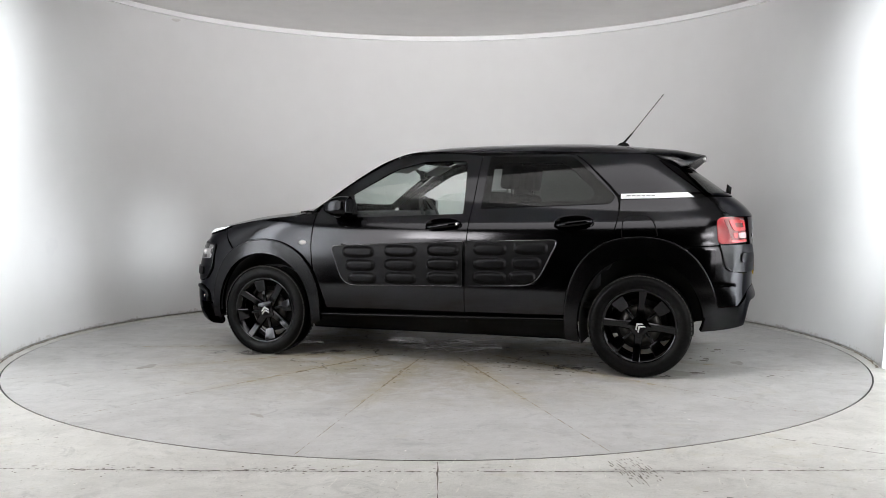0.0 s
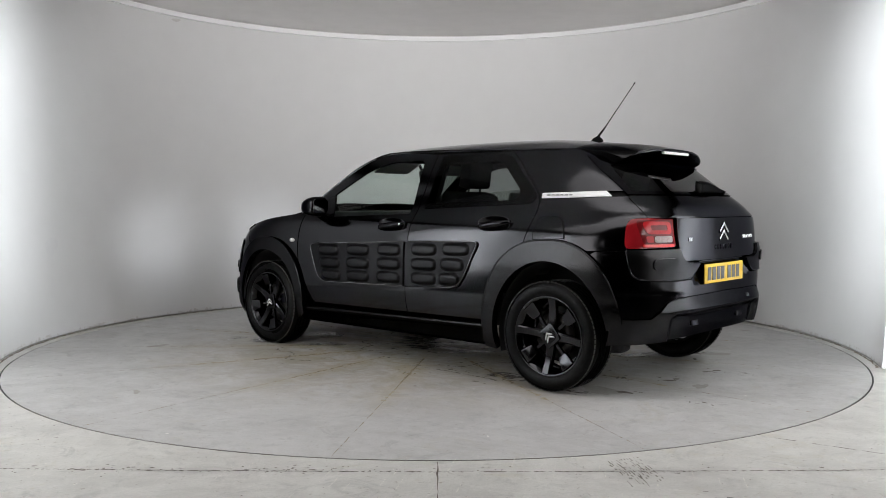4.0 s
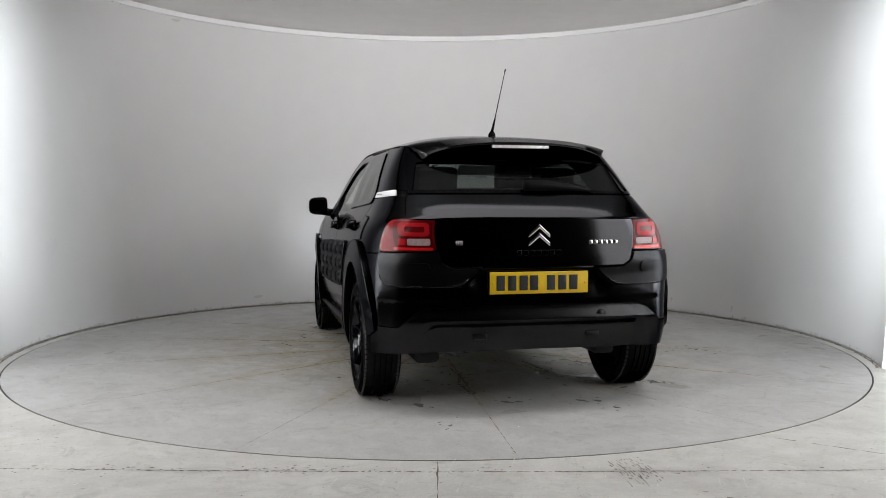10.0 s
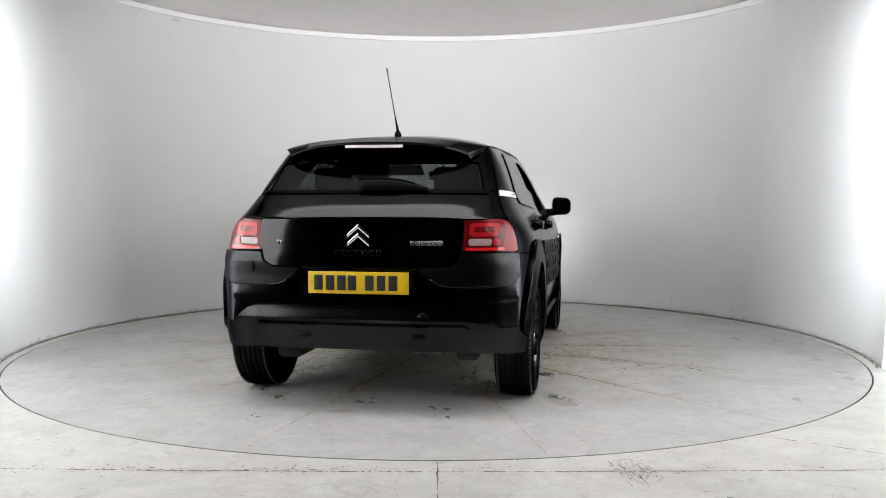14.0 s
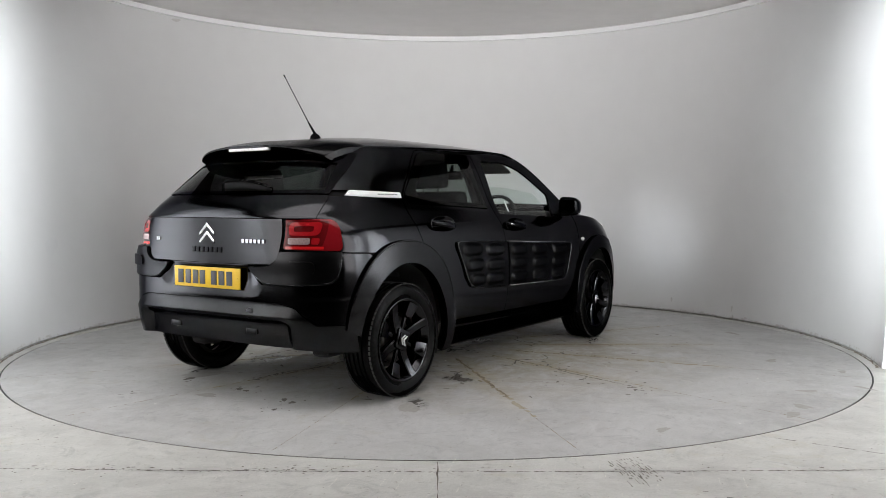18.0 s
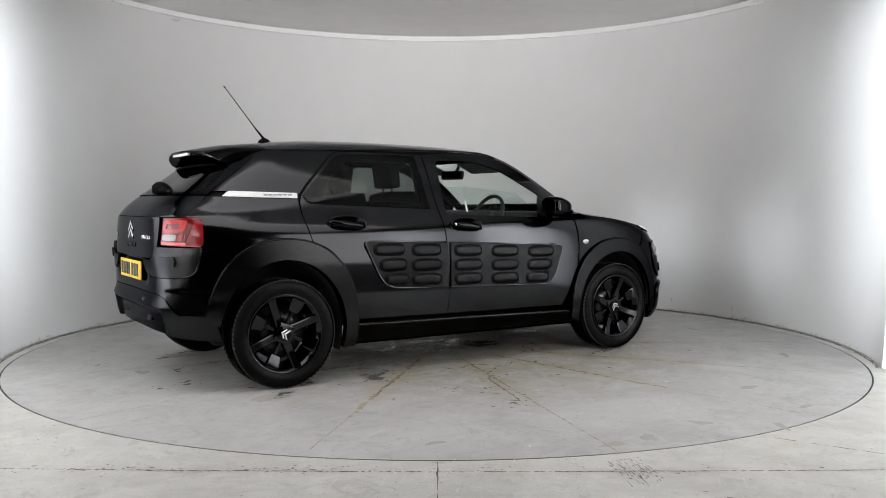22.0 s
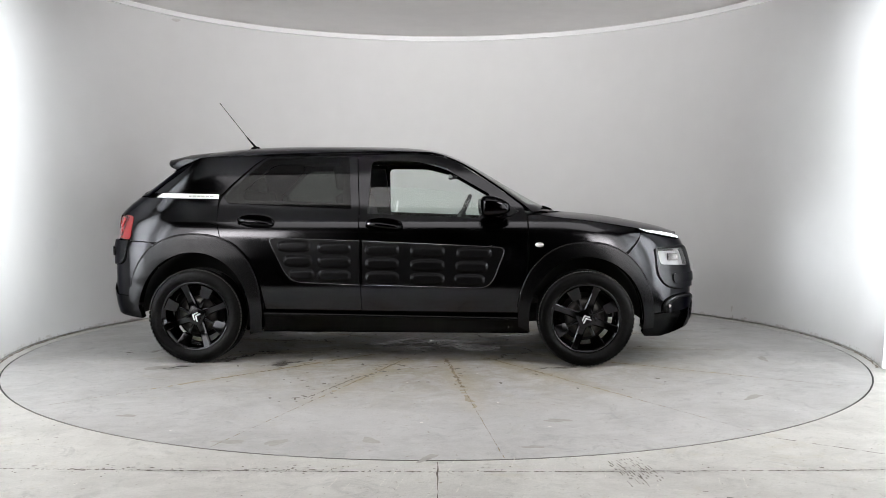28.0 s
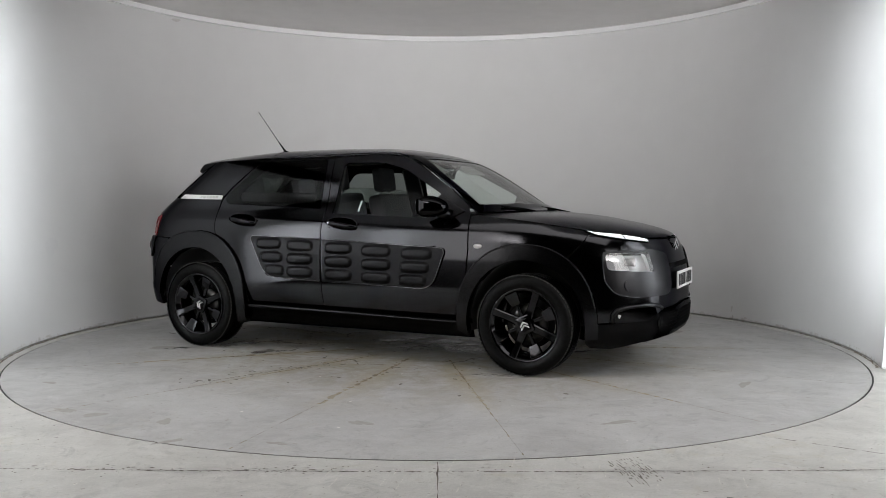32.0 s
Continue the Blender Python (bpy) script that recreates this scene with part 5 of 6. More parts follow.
def build_chevrons(name, at, width, height, turn, parent):
    """Two thick chevrons, one below the other, each with bevelled arms."""
    bm = bmesh.new()
    w, rise, th = width / 2, height * 0.46, height * (0.25 if name == "emblem" else 0.20)
    for apex in (height * 0.5, height * 0.5 - height * 0.40):
        outer = [(-w, apex - rise), (0, apex), (w, apex - rise)]
        inner = [(-w, apex - rise - th * 0.85), (0, apex - th), (w, apex - rise - th * 0.85)]
        for i in (0, 1):
            p = [Vector((0.003, y, z)) for y, z in (outer[i], outer[i + 1], inner[i + 1], inner[i])]
            q = [p[0].lerp(p[3], 0.36), p[1].lerp(p[2], 0.36), p[2].lerp(p[1], 0.36), p[3].lerp(p[0], 0.36)]
            v = [bm.verts.new(x) for x in p]
            w4 = [bm.verts.new(x + Vector((0.003, 0, 0))) for x in q]
            g = [bm.verts.new((0, x.y, x.z)) for x in p]
            bm.faces.new(w4)
            for k in range(4):
                bm.faces.new((v[k - 1], v[k], w4[k], w4[k - 1]))
                bm.faces.new((v[k - 1], v[k], g[k], g[k - 1]))
    bmesh.ops.recalc_face_normals(bm, faces=bm.faces)
    return part(name, bm, M_BADGE if name == "emblem" else M_CHROME, parent, "two chrome chevrons", smooth=False, matrix=pose(*at, 0, 0, turn))


def build_spoiler():
    bm = bmesh.new()
    rows = []
    for k in range(41):
        t = sin(pi / 2 * (-1 + k / 20))
        half = 0.588
        y = half * t
        tipx = -1.655 + 0.095 * abs(t) ** 2.6
        z_tip = 1.392 - 0.062 * abs(t) ** 2.6
        root = top(-1.30, min(1, max(-1, t)))
        lower = 1.322 - 0.045 * abs(t) ** 3
        rows.append([bm.verts.new(c) for c in (
            (-1.297, root.y, root.z + 0.0006), (-1.47, y * (0.99 - 0.05 * t ** 4), (root.z * 0.5 + z_tip * 0.5) + 0.012), (tipx, y * (0.94 - 0.10 * t ** 4), z_tip + 0.004),
            (tipx - 0.004, y * (0.94 - 0.10 * t ** 4), z_tip - 0.008), (tipx + 0.06, y * (0.95 - 0.09 * t ** 4), z_tip - 0.035), (-1.50, y * (0.98 - 0.09 * t ** 4), lower + 0.02), (-1.46, y * (1.0 - 0.09 * t ** 4), lower), (-1.32, y * (0.99 - 0.04 * t ** 4), lower + 0.01))])
    for r0, r1 in zip(rows, rows[1:]):
        for i in range(8):
            bm.faces.new((r0[i], r1[i], r1[(i + 1) % 8], r0[(i + 1) % 8]))
    bm.faces.new(rows[0])
    bm.faces.new(rows[-1][::-1])
    bmesh.ops.recalc_face_normals(bm, faces=bm.faces)
    sharp_edges(bm, 50)
    sp = part("roof_spoiler", bm, M_LOWER, car)
    part("brake_light", box(0.02, 0.315, 0.016, 0.004), M_BRAKE, sp, "clear high-level brake light strip", matrix=Matrix.Translation((-1.645, 0, 1.372)))
    # aerial
    base = bmesh.new()
    bmesh.ops.create_uvsphere(base, u_segments=14, v_segments=8, radius=1)
    for v in base.verts:
        v.co = Vector((v.co.x * 0.045 - 0.01, v.co.y * 0.02, max(0, v.co.z) * 0.035))
    a = part("aerial", base, M_SEAL, car, "black whip aerial on the roof", matrix=Matrix.Translation((-1.085, 0, 1.468)))
    part("aerial_sleeve", tube([(-0.005, 0, 0.02), (-0.075, 0, 0.10)], 0.009, 8, 0.55), M_SEAL, a)
    part("aerial_rod", tube([(-0.07, 0, 0.095), (-0.275, 0, 0.352)], 0.003, 6, 0.8), M_SEAL, a)
    part("rod_tip", tube([(-0.27, 0, 0.346), (-0.28, 0, 0.358)], 0.004, 6), M_SEAL, a)


# ------------------------------------------------------------------ nose
HEADLAMP = rounded([(at_x(1.768, 0.765), 0.77), (at_x(1.79, 0.668), 0.668), (at_y(0.50, 0.648, False), 0.650), (at_y(0.50, 0.765, False), 0.768)], [0.035, 0.03, 0.02, 0.02], 6)


def build_headlamp(s, fn, pod):
    """A deep bucket behind a clear lens, with a shaded projector that throws a narrow beam ahead."""
    bucket = panel("headlamp", HEADLAMP, fn, M_REFLECTOR, pod, "headlamp with a grey reflector behind a clear lens", du=0.03, dv=0.03, lift=-0.045, thick=0.0)
    bm = bmesh.new()
    a = [fn(u, z) for u, z in HEADLAMP]
    rows = []
    for u, z in HEADLAMP:
        p = fn(u, z)
        rows.append((bm.verts.new(p), bm.verts.new(p + Vector((-0.05, -s * 0.03, 0)))))
    for i in range(len(rows)):
        bm.faces.new((rows[i - 1][0], rows[i][0], rows[i][1], rows[i - 1][1]))
    part("lamp_housing", bm, M_CLEARLENS, bucket)
    panel("lens", HEADLAMP, fn, M_LAMPGLASS, bucket, "clear lens", du=0.03, dv=0.03, lift=0.008, thick=0.004)
    at = Vector((1.885, s * 0.605, 0.712))
    bm = lathe([(0.020, 0.0), (0.024, 0.0), (0.024, 0.062), (0.018, 0.062), (0.018, 0.0), (0.020, 0.0)], 24)
    pr = part("projector", bm, M_CLEARLENS, bucket, "pale projector tube", matrix=pose(*at, 0, 0, -90) @ pose(0, -0.015, 0))
    bm = lathe([(0.0, 0.0), (0.0125, 0.0)], 20)
    part("bulb", bm, M_BULB, pr, "lit bulb", matrix=pose(0, 0.008, 0))
    bm = lathe([(0.0, 0.0), (0.022, 0.0), (0.022, -0.004), (0.0, -0.004)], 20)
    part("bulb_holder", bm, M_SEAL, pr)


def build_nose():
    mid = XF0 + LF
    arc = ellipse_arc(*ARCH_F[:1], ARCH_F[1] + 0.006, ARCH_F[2] + 0.006, ARCH_F[3], 57, -2, 12)
    up = [(at_x(x, EDGE_Z(x) - 0.008), EDGE_Z(x) - 0.008) for x in (1.668, 1.78, 1.9, 1.98)] + [(at_y(0.25, 0.842, False), 0.842), (mid, 0.842)]
    half = side([(1.664, 0.868)])[:1] + up
    low = side(arc) + side([(1.70, 0.345)]) + [(at_x(1.9, 0.36), 0.36), (at_y(0.42, 0.42, False), 0.42), (mid, 0.44)]
    outline = half + [(2 * mid - u, z) for u, z in half[::-1]] + [(2 * mid - u, z) for u, z in low] + low[::-1]
    for s in (1, -1):
        outline = keyhole(outline, [(u if s > 0 else 2 * mid - u, z) for u, z in HEADLAMP])
    fb = panel("front_bumper", outline, shell, M_PAINT, car, du=0.04, dv=0.03)
    lo = side([(1.668, 0.225), (1.69, 0.338)]) + [(at_x(1.9, 0.352), 0.352), (at_y(0.42, 0.412, False), 0.412), (mid, 0.432)]
    bot = [(at_x(1.69, 0.20), 0.20), (at_x(1.8, 0.195), 0.195), (at_x(1.95, 0.228), 0.228), (at_y(0.4, 0.245, False), 0.245), (mid, 0.248)]
    outline = lo + [(2 * mid - u, z) for u, z in lo[::-1]] + [(2 * mid - u, z) for u, z in bot] + bot[::-1]
    lb = panel("lower_bumper", outline, shell, M_SILL, fb, "matt black lower front bumper", du=0.04, dv=0.02, lift=0.014, thick=0.02)
    grille = rounded([(at_y(0.50, 0.35, False), 0.35), (at_y(0.45, 0.395, False), 0.395), (at_y(-0.45, 0.395, False), 0.395), (at_y(-0.50, 0.35, False), 0.35), (at_y(-0.46, 0.275, False), 0.275), (at_y(0.46, 0.275, False), 0.275)], 0.03, 4)
    g = panel("lower_grille", grille, shell, M_SEAL, lb, "dark meshed lower air intake", lift=0.0165, thick=0.002)
    for k in range(5):
        z = 0.285 + 0.022 * k
        panel("grille_bar", [(at_y(0.44, z, False), z), (at_y(0.44, z, False), z + 0.008), (at_y(-0.44, z, False), z + 0.008), (at_y(-0.44, z, False), z)], shell, M_TYRE, g, lift=0.0185, thick=0.003)
    slot = rounded([(at_y(0.30, 0.665, False), 0.665), (at_y(0.30, 0.69, False), 0.695), (at_y(-0.30, 0.69, False), 0.695), (at_y(-0.30, 0.665, False), 0.665)], 0.01, 3)
    panel("grille_slot", slot, shell, M_SEAL, fb, "narrow dark slot grille", lift=0.006, thick=0.003)
    back_plate = [(at_x(1.72, 0.45), 0.27), (at_x(1.72, 0.45), 0.60), (2 * mid - at_x(1.72, 0.45), 0.60), (2 * mid - at_x(1.72, 0.45), 0.27)]
    panel("bumper_core", back_plate, shell, M_SEAL, fb, du=0.06, dv=0.05, thick=0, lift=-0.03)
    build_plate("front_number_plate", M_WPLATE, "white front number plate with a row of black bars", (2.118, 0, 0.585), 0)
    build_chevrons("front_emblem", (2.058, 0, 0.795), 0.15, 0.10, 0, car)
    for s in (1, -1):
        fn = mirrored(shell, s)
        lamp_line = [(at_x(1.64, 0.902), 0.902, 0.0), (at_x(1.70, 0.884), 0.884, 0.012), (at_y(0.60, 0.866, False), 0.864, 0.023), (at_y(0.52, 0.852, False), 0.850, 0.021), (at_y(0.435, 0.837, False), 0.836, 0.012)]
        base = [(u, z + h / 2 + 0.003) for u, z, h in lamp_line] + [(u, z - h / 2 - 0.003) for u, z, h in lamp_line[::-1]]
        housing = panel("running_lamp", base, fn, M_SEAL, fb, "daytime running lamp in a black slot", du=0.02, dv=0.01, lift=0.007, thick=0.008)

        def lerp_line(f):
            k = min(int(f * 4), 3)
            g = f * 4 - k
            return tuple(p + (q - p) * g for p, q in zip(lamp_line[k], lamp_line[k + 1]))
        for f0, f1 in ((0.08, 0.31), (0.318, 0.54), (0.562, 0.75), (0.758, 0.97)):
            row = [lerp_line(f0 + (f1 - f0) * k / 4) for k in range(5)]
            seg = [(u, z + h / 2) for u, z, h in row] + [(u, z - h / 2) for u, z, h in row[::-1]]
            panel("lit_segment", seg, fn, M_DRL, housing, "lit white segment", du=0.02, dv=0.01, lift=0.011, thick=0.004)
        pod = rounded([(at_x(1.752, 0.778), 0.778), (at_x(1.772, 0.60), 0.60), (at_x(1.835, 0.525), 0.525), (at_x(1.92, 0.502), 0.502), (at_y(0.36, 0.505, False), 0.505), (at_y(0.32, 0.56, False), 0.56), (at_y(0.31, 0.755, False), 0.755), (at_y(0.45, 0.785, False), 0.785)],
                      [0.03, 0.04, 0.04, 0.04, 0.04, 0.04, 0.03, 0.03], 4)
        pd = panel("headlamp_pod", keyhole(pod, HEADLAMP), fn, M_PLASTIC, fb, "matt black block that holds the headlamp", du=0.03, dv=0.03, lift=0.009, thick=0.03)
        cap = rounded([(at_y(0.68, 0.555, False), 0.543), (at_y(0.68, 0.60, False), 0.603), (at_y(0.40, 0.60, False), 0.603), (at_y(0.40, 0.555, False), 0.543)], 0.028, 5)
        panel("pod_capsule", cap, fn, M_PLASTIC, pd, lift=0.019, thick=0.011)
        lip = [fn(u, z) + (fn(u, z) - Vector((1.2, 0, z))).normalized() * 0.006 for u, z in pod[2:26]]
        part("pod_lip", tube(lip, 0.0055, 8), M_PAINT, pd)
        build_headlamp(s, fn, pd)
        # fog lamp hollow
        fog = rounded([(at_x(1.83, 0.40), 0.350), (at_x(1.825, 0.40), 0.418), (at_x(1.92, 0.43), 0.446), (at_y(0.50, 0.43, False), 0.447), (at_y(0.46, 0.40, False), 0.42), (at_y(0.56, 0.36, False), 0.362)], 0.018, 4)
        panel("fog_recess", fog, fn, M_GLOSS, lb, "glossy dark hollow of the fog lamp", lift=0.0165, thick=0.004)
        brow = [(at_x(1.825, 0.40), 0.352), (at_x(1.825, 0.40), 0.395), (at_x(1.845, 0.42), 0.425), (at_x(1.90, 0.43), 0.445), (at_x(1.96, 0.44), 0.452), (at_y(0.56, 0.43, False), 0.452), (at_y(0.49, 0.43, False), 0.444), (at_y(0.45, 0.42, False), 0.425)]
        brow = [fn(u, z) + (fn(u, z) - Vector((1.2, 0, z))).normalized() * 0.008 for u, z in brow]
        part("fog_brow", tube(brow, 0.015, 10), M_PLASTIC, lb, "rounded rim over the fog lamp hollow")
        bm = lathe([(0, 0.0), (0.025, 0.0), (0.025, 0.004), (0.018, 0.009), (0, 0.011)], 20)
        p = fn(at_x(1.865, 0.39), 0.39)
        part("fog_lamp", bm, M_CLEARLENS, lb, "round fog lamp", matrix=pose(p.x + 0.002, p.y + s * 0.006, 0.395, 0, 0, -40 if s > 0 else -140))


# ------------------------------------------------------------------ mirrors
def build_mirror(s):
    bm = bmesh.new()
    bmesh.ops.create_uvsphere(bm, u_segments=24, v_segments=16, radius=1)
    for v in bm.verts:
        x, y, z = v.co
        sx = 0.14 if x > 0 else 0.05
        e = lambda c, n: (abs(c) ** n) * (1 if c >= 0 else -1)
        v.co = Vector((e(x, 0.75) * sx, e(y, 0.5) * 0.072, e(z, 0.5) * 0.068 * (1 - 0.15 * y * s) * (1 - 0.42 * max(0, x) ** 1.5) - 0.010 * max(0, x)))
    shell_ob = part("door_mirror", bm, M_GLOSS, car, "glossy black door mirror", matrix=pose(0.655, s * 0.888, 1.052, 0, 0, -8 * s))
    gl = prism(rounded([(-0.058, -0.05), (-0.062, 0.046), (0.058, 0.05), (0.062, -0.046)], 0.028, 5), 0.004)
    part("mirror_glass", gl, M_MIRROR, shell_ob, "silvered mirror glass", matrix=Matrix.Translation((-0.053, 0, 0)) @ Matrix.Rotation(radians(-3), 4, "Y") @ Matrix.Rotation(radians(90), 4, "Z"))
    arm = tube([(0.13, -s * 0.13, -0.05), (0.10, -s * 0.08, -0.05), (0.06, -s * 0.03, -0.04)], 0.03, 12)
    part("mirror_arm", arm, M_PLASTIC, shell_ob)
    tri = [(0.60, 0.995), (0.66, 1.125), (0.72, 1.10), (0.86, 1.02), (0.80, 0.985)]
    panel("mirror_base", tri, mirrored(shell, s), M_PLASTIC, car, lift=0.006, thick=0.01)


# ------------------------------------------------------------------ wheels
def build_wheel():
    """One wheel, its outer face towards +y, its centre at the origin."""
    wheel = empty("wheel")
    w, R = 0.105, 0.318
    prof = [(0.222, -w * 0.86), (0.25, -w), (0.285, -w), (0.306, -w * 0.88), (0.316, -w * 0.62)]
    for g in (-0.045, -0.015, 0.015, 0.045):
        prof += [(R - 0.001, g - 0.006), (R - 0.010, g - 0.005), (R - 0.010, g + 0.005), (R - 0.001, g + 0.006)]
    prof += [(0.316, w * 0.62), (0.306, w * 0.88), (0.285, w), (0.262, w * 1.01), (0.245, w * 0.98), (0.226, w * 0.86)]
    bm = lathe(prof, 96)
    sharp_edges(bm, 40)
    tyre = part("tyre", bm, M_TYRE, wheel, "worn black tyre with a grooved tread")
    blocks = bmesh.new()
    for k in range(72):
        a = 2 * pi * k / 72
        for sy in (-1, 1):
            m = Matrix.Rotation(-a, 4, "Y") @ Matrix.Translation((0.3028, sy * w * 0.74, 0)) @ Matrix.Rotation(radians(-33 * sy), 4, "Z")
            c = [blocks.verts.new(m @ Vector((dx, dy, dz))) for dx in (-0.004, 0.004) for dy in (-0.016, 0.016) for dz in (-0.0095, 0.0095)]
            for q in ((4, 5, 7, 6), (0, 1, 5, 4), (2, 3, 7, 6), (0, 2, 6, 4), (1, 3, 7, 5)):
                blocks.faces.new([c[i] for i in q])
    bmesh.ops.recalc_face_normals(blocks, faces=blocks.faces)
    part("tread_pattern", blocks, M_TREAD, tyre, smooth=False)["kind"] = "stuff"
    bm = lathe([(0.198, -0.09), (0.226, -0.088), (0.229, -0.07), (0.205, -0.05), (0.205, 0.06), (0.229, 0.088), (0.235, 0.092), (0.226, 0.096), (0.216, 0.09), (0.198, 0.06)], 72)
    rim = part("rim", bm, M_RIM, wheel, "glossy black alloy wheel rim")
    # four straight spokes, and between them four paddles on thin stems, set back
    for k in range(4):
        bm = bmesh.new()
        rows = []
        for i in range(9):
            t = i / 8
            r = 0.040 + 0.176 * t
            hw = 0.030 - 0.010 * sin(pi * min(1, t * 1.25) / 2) + 0.007 * t * t
            yy = 0.072 + 0.020 * t - 0.012 * sin(pi * t)
            rows.append([bm.verts.new((r, y, z)) for y, z in ((yy - 0.034, -hw), (yy - 0.006, -hw), (yy, -hw * 0.72), (yy, hw * 0.72), (yy - 0.006, hw), (yy - 0.034, hw))])
        for r0, r1 in zip(rows, rows[1:]):
            for i in range(6):
                bm.faces.new((r0[i], r1[i], r1[(i + 1) % 6], r0[(i + 1) % 6]))
        bm.faces.new(rows[0])
        bm.faces.new(rows[-1])
        bmesh.ops.recalc_face_normals(bm, faces=bm.faces)
        sharp_edges(bm, 30)
        part("spoke", bm, M_RIM, rim, matrix=pose(0, 0, 0, 0, k * 90 + 45, 0))
        o = rounded([(0.132, -0.031), (0.132, 0.031), (0.212, 0.044), (0.212, -0.044)], [0.012, 0.012, 0.008, 0.008], 4)
        bm = prism(o, 0.022, 0.005)
        for v in bm.verts:
            v.co.y += 0.054 + 0.018 * ((hypot(v.co.x, v.co.z) - 0.13) / 0.08)
        sharp_edges(bm, 30)
        part("paddle", bm, M_RIM, rim, matrix=pose(0, 0, 0, 0, k * 90, 0))
        part("stem", box(0.10, 0.018, 0.020, 0.003, at=(0.095, 0.052, 0)), M_RIM, rim, matrix=pose(0, 0, 0, 0, k * 90, 0))
    o = rounded([(0.056, 0.056), (-0.056, 0.056), (-0.056, -0.056), (0.056, -0.056)], 0.022, 4)
    bm = prism(o, 0.038, 0.006)
    hub = part("hub", bm, M_RIM, wheel, "glossy black square hub", matrix=pose(0, 0.04, 0))
    o = rounded([(0.037, 0.037), (-0.037, 0.037), (-0.037, -0.037), (0.037, -0.037)], 0.016, 4)
    cap = part("hub_cap", prism(o, 0.0145, 0.004), M_GLOSS, wheel, "black hub cap with a chrome emblem", matrix=pose(0, 0.068, 0))
    build_chevrons("emblem", (0, 0.0145, 0), 0.056, 0.05, 90, cap)
    for k in range(4):
        part("wheel_bolt", lathe([(0, 0.0), (0.008, 0.0), (0.008, 0.010), (0.006, 0.012), (0, 0.012)], 12), M_CHROME, wheel, "steel wheel bolt",
             matrix=pose(0.062 * cos(k * pi / 2), 0.030, 0.062 * sin(k * pi / 2)))
    # brake behind
    bm = lathe([(0.04, 0.02), (0.13, 0.02), (0.13, 0.0), (0.04, 0.0), (0.04, 0.02)], 40)
    part("brake_disc", bm, plain("brake_steel", (0.06, 0.058, 0.055), 0.35, 0.9, vary=0.2), wheel, "grey steel brake disc")
    bm = lathe([(0.0, -0.03), (0.16, -0.03), (0.16, -0.05), (0.0, -0.05)], 30)
    part("brake_shield", bm, M_UNDER, wheel)
    return wheel


def build_wheels():
    first = build_wheel()
    spots = [(WB, 1, 12), (-WB, 1, 40), (WB, -1, 25), (-WB, -1, 66)]
    wheels = []
    for i, (x, s, roll) in enumerate(spots):
        m = pose(x, s * 0.742, 0.3175, 0, 0, 0 if s > 0 else 180) @ pose(0, 0, 0, 0, roll, 0)
        wheels.append((first, m) if i == 0 else (copy_thing(first, m), m))
    for ob, m in wheels:
        ob.parent = car
        ob.matrix_local = m


# ------------------------------------------------------------------ inside
def seat_mesh(width, thick, height, lean):
    bm = box(thick, width, height, min(thick, 0.12) * 0.45, segments=4)
    for v in bm.verts:
        k = v.co.z / height + 0.5
        v.co.y *= 1 - 0.18 * max(0, k - 0.6)
        v.co.x += -0.03 * sin(pi * k) * (1 if v.co.x > 0 else 0.3)
    return bm


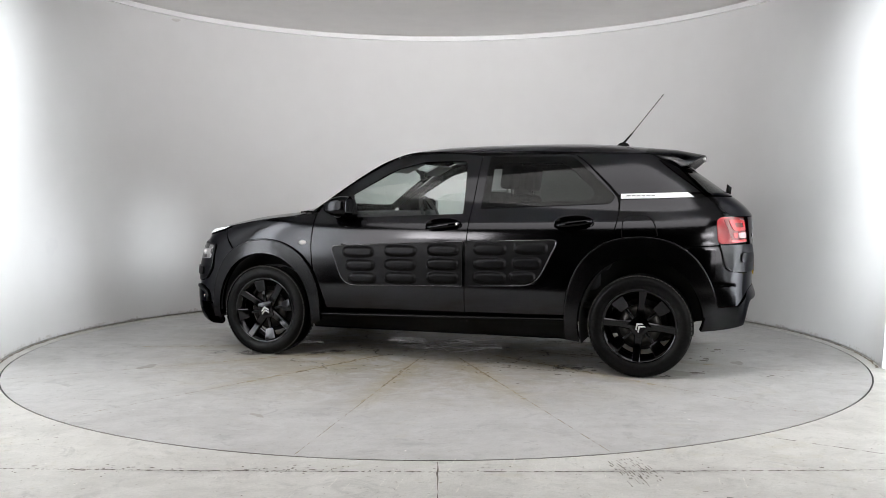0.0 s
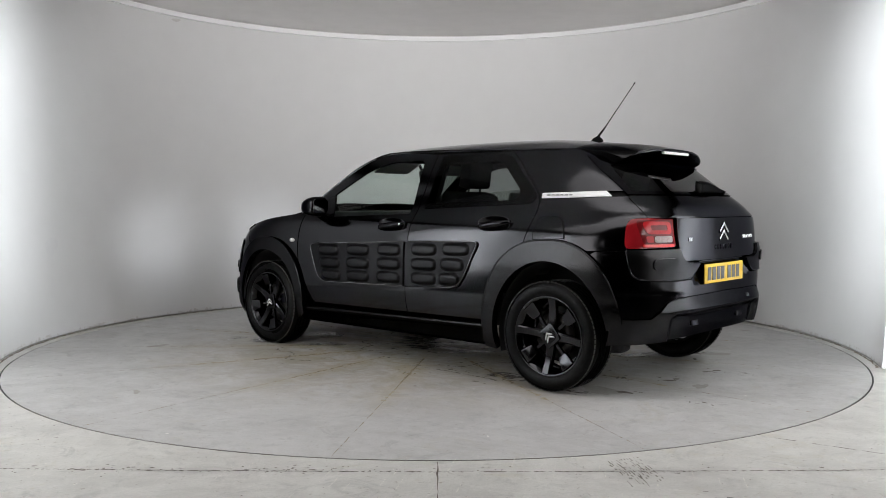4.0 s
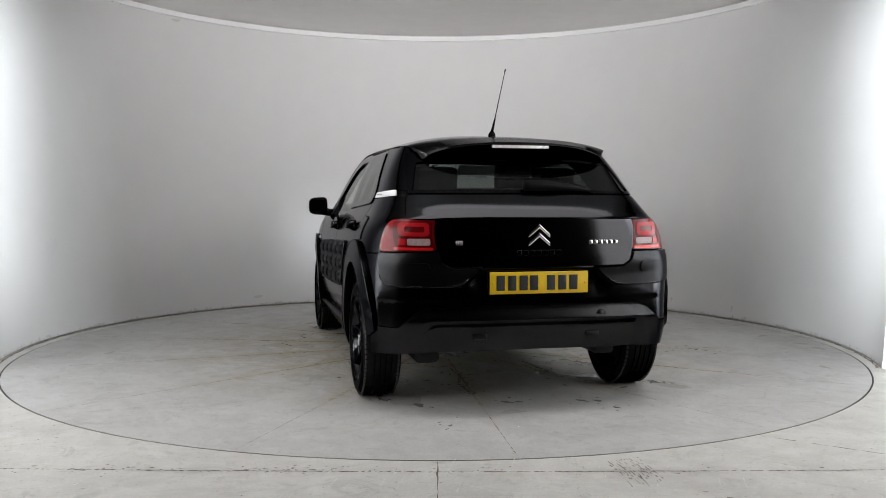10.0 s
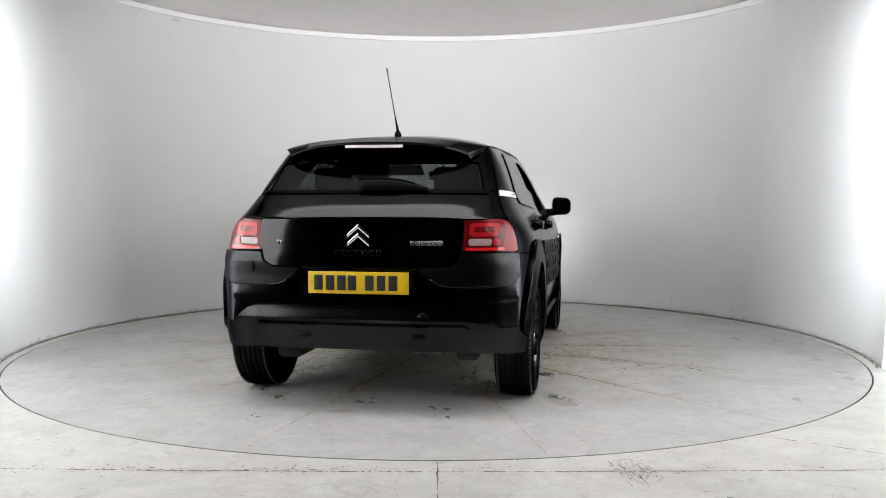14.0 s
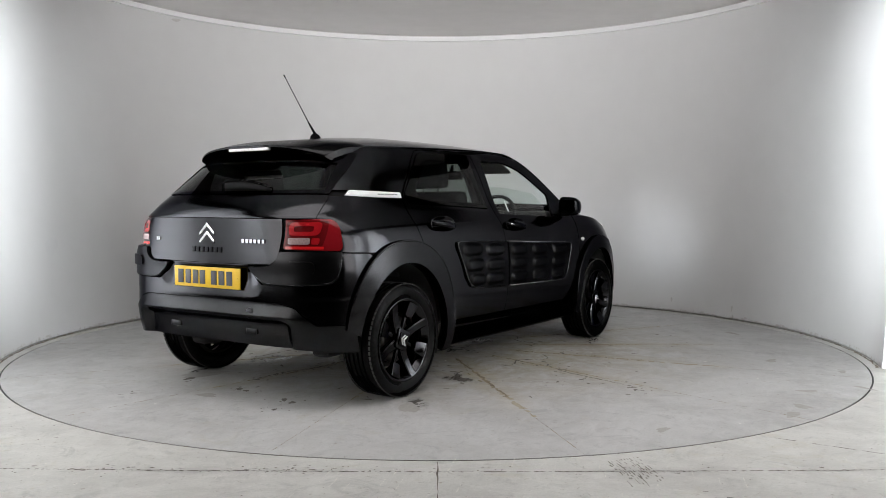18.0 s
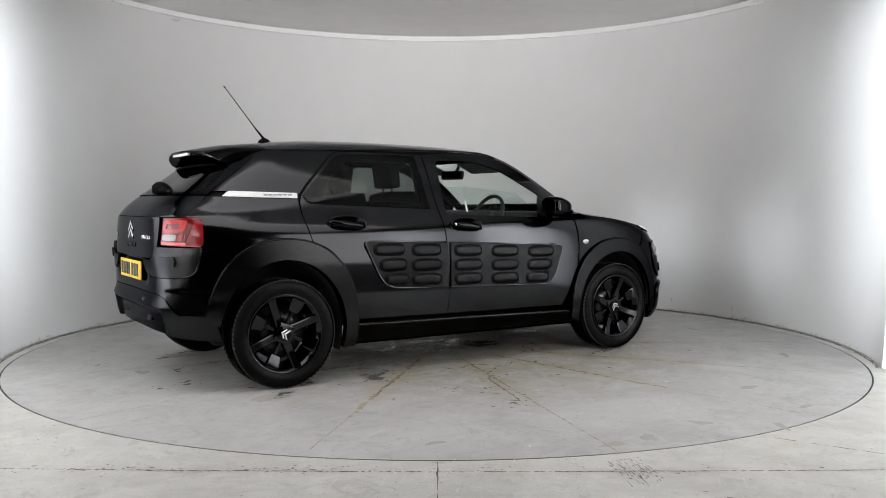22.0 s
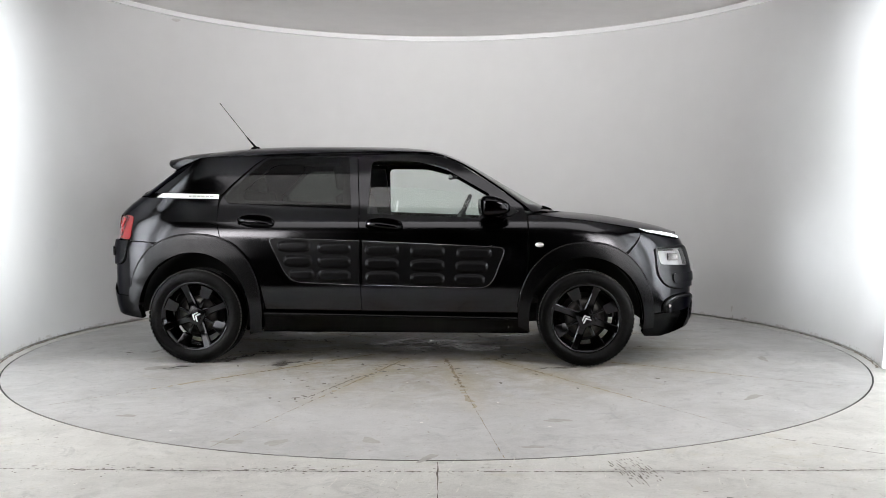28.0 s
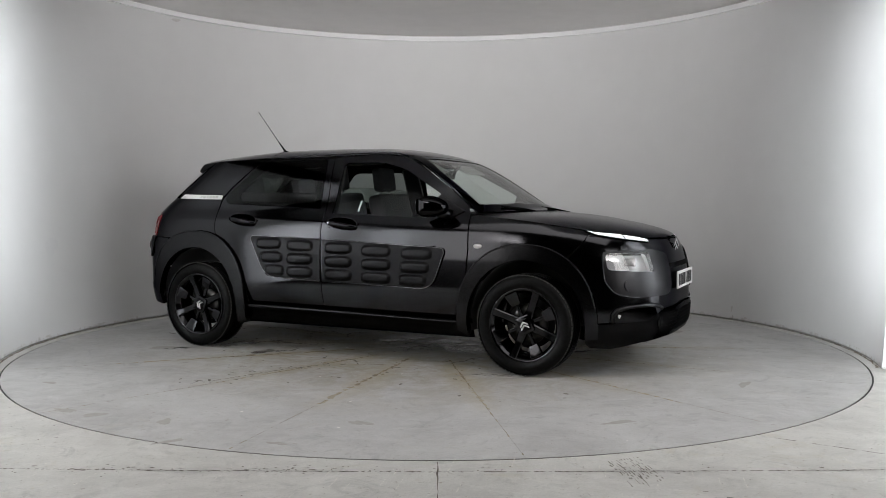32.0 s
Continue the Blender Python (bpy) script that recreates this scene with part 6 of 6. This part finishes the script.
def build_inside():
    part("cabin_floor", box(2.3, 1.36, 0.04, 0.01, at=(-0.15, 0, 0.42)), M_UNDER, car)
    for s in (1, -1):
        seat = part("front_seat", box(0.5, 0.5, 0.17, 0.06, at=(0.02, s * 0.36, 0.60), segments=3), M_SEAT, car, "dark grey fabric front seat")
        part("backrest", seat_mesh(0.50, 0.14, 0.54, 0), M_SEAT, seat, matrix=pose(-0.27, s * 0.36, 0.88, 0, -14, 0))
        part("headrest", box(0.085, 0.25, 0.19, 0.04, segments=4), M_SEAT, seat, matrix=pose(-0.375, s * 0.36, 1.265, 0, -8, 0))
        for d in (-0.06, 0.06):
            part("headrest_post", tube([(-0.35, s * 0.36 + d, 1.10), (-0.37, s * 0.36 + d, 1.2)], 0.007, 6), M_CHROME, seat)
    rear = part("rear_bench", box(0.48, 1.26, 0.18, 0.06, at=(-0.78, 0, 0.60), segments=3), M_SEAT, car, "dark grey fabric rear bench seat")
    part("backrest", seat_mesh(1.26, 0.14, 0.52, 0), M_SEAT, rear, matrix=pose(-1.08, 0, 0.90, 0, -16, 0))
    for y in (-0.36, 0.36):
        part("headrest", box(0.09, 0.25, 0.17, 0.04, segments=4), M_SEAT, rear, matrix=pose(-1.17, y, 1.195, 0, -12, 0))
    part("parcel_shelf", box(0.42, 1.16, 0.02, 0.005, at=(-1.46, 0, 1.075)), M_DASH, car)
    bm = box(0.42, 1.34, 0.26, 0.08, at=(0.80, 0, 0.88), segments=4)
    for v in bm.verts:
        v.co.z += 0.02 * (1 - (v.co.y / 0.67) ** 2)
    part("dashboard", bm, M_DASH, car)
    # steering wheel on the right
    ring = bmesh.new()
    n, k2 = 32, 8
    vs = [[ring.verts.new(((0.175 + 0.014 * cos(2 * pi * j / k2)) * cos(2 * pi * i / n), (0.175 + 0.014 * cos(2 * pi * j / k2)) * sin(2 * pi * i / n), 0.014 * sin(2 * pi * j / k2))) for j in range(k2)] for i in range(n)]
    for i in range(n):
        for j in range(k2):
            ring.faces.new((vs[i - 1][j - 1], vs[i][j - 1], vs[i][j], vs[i - 1][j]))
    bmesh.ops.recalc_face_normals(ring, faces=ring.faces)
    sw = part("steering_wheel", ring, M_DASH, car, "dark three-spoke steering wheel", matrix=pose(0.46, -0.36, 0.965, 0, -66, 0))
    part("wheel_boss", box(0.11, 0.15, 0.05, 0.02, segments=3), M_DASH, sw)
    for a in (90, -90, 180):
        part("wheel_spoke", box(0.12, 0.03, 0.018, 0.005), M_DASH, sw, matrix=pose(0.10 * cos(radians(a)), 0.10 * sin(radians(a)), 0, 0, 0, a))
    part("steering_column", tube([(0.48, -0.36, 0.955), (0.75, -0.36, 0.86)], 0.035, 10), M_DASH, car)
    mir = part("interior_mirror", box(0.03, 0.22, 0.065, 0.014, segments=3), M_DASH, car, "dark interior mirror", matrix=pose(0.40, 0, 1.285, 0, 10, 12))
    part("mirror_face", box(0.004, 0.20, 0.05, 0.002), M_MIRROR, mir, matrix=Matrix.Translation((-0.016, 0, 0)))
    part("mirror_stem", tube([(0.01, 0, 0.0), (0.05, 0, 0.06), (0.06, 0, 0.09)], 0.012, 8), M_DASH, mir)
    lin = [(-1.25, -0.93), (-1.25, 0.93), (0.30, 0.93), (0.30, -0.93)]
    panel("headlining", lin, top, M_LINER, car, lift=-0.03, thick=0.002, du=0.1, dv=0.15)
    for s in (1, -1):
        part("sun_visor", box(0.15, 0.34, 0.014, 0.005), M_LINER, car, matrix=pose(0.40, s * 0.33, 1.33, 0, 26, 0))
        fn = mirrored(shell, s)
        trim = [(-0.85, 0.5), (-0.90, 0.76), (-1.05, 0.86), (-1.05, 1.0), (0.85, 0.97), (0.85, 0.5)]
        panel("door_trim", trim, fn, M_DASH, car, lift=-0.07, thick=0.003, du=0.1, dv=0.08)
        pillar = [(-0.14, 1.0), (-0.17, 1.38), (-0.30, 1.38), (-0.30, 1.0)]
        panel("pillar_trim", pillar, fn, M_DASH, car, lift=-0.05, thick=0.02)
    # paper tag inside the right front window
    tag = [(0.035, 1.03), (0.05, 1.03), (0.056, 1.10), (0.042, 1.10)]
    panel("paper_tag", tag, mirrored(shell, -1), M_WHITE, car, "small white paper tag behind the glass", thick=0, lift=-0.026)


for side_sign in (1, -1):
    build_side(side_sign)
    build_mirror(side_sign)
build_top()
build_tail()
build_nose()
build_inside()
build_wheels()


def flatten(thing):
    """Hang every piece at most two levels below its thing: deeper ones go straight under the part."""
    moves = []
    for ob in bpy.data.objects:
        chain = [ob]
        while chain[-1].parent is not None:
            chain.append(chain[-1].parent)
        if chain[-1] is not thing or len(chain) < 4:
            continue
        m = Matrix.Identity(4)
        for link in chain[:-2]:
            m = link.matrix_parent_inverse @ link.matrix_basis @ m
        moves.append((ob, chain[-2], m))
    for ob, part_ob, m in moves:
        ob.parent = part_ob
        ob.matrix_parent_inverse = Matrix.Identity(4)
        ob.matrix_basis = m


flatten(car)


# ------------------------------------------------------------------ what moves
def motions():
    car_rows, table_rows = [], []
    for k in range(33):
        t = float(k)
        car_rows.append((t, pose(0, 0, 0, 0, 0, SPIN0 - SPIN * t) @ pose(-0.28, -0.024, 0)))
        table_rows.append((t, pose(0, 0, 0, 0, 0, -SPIN * t)))
    walk(car, car_rows)
    walk(turntable, table_rows)


motions()
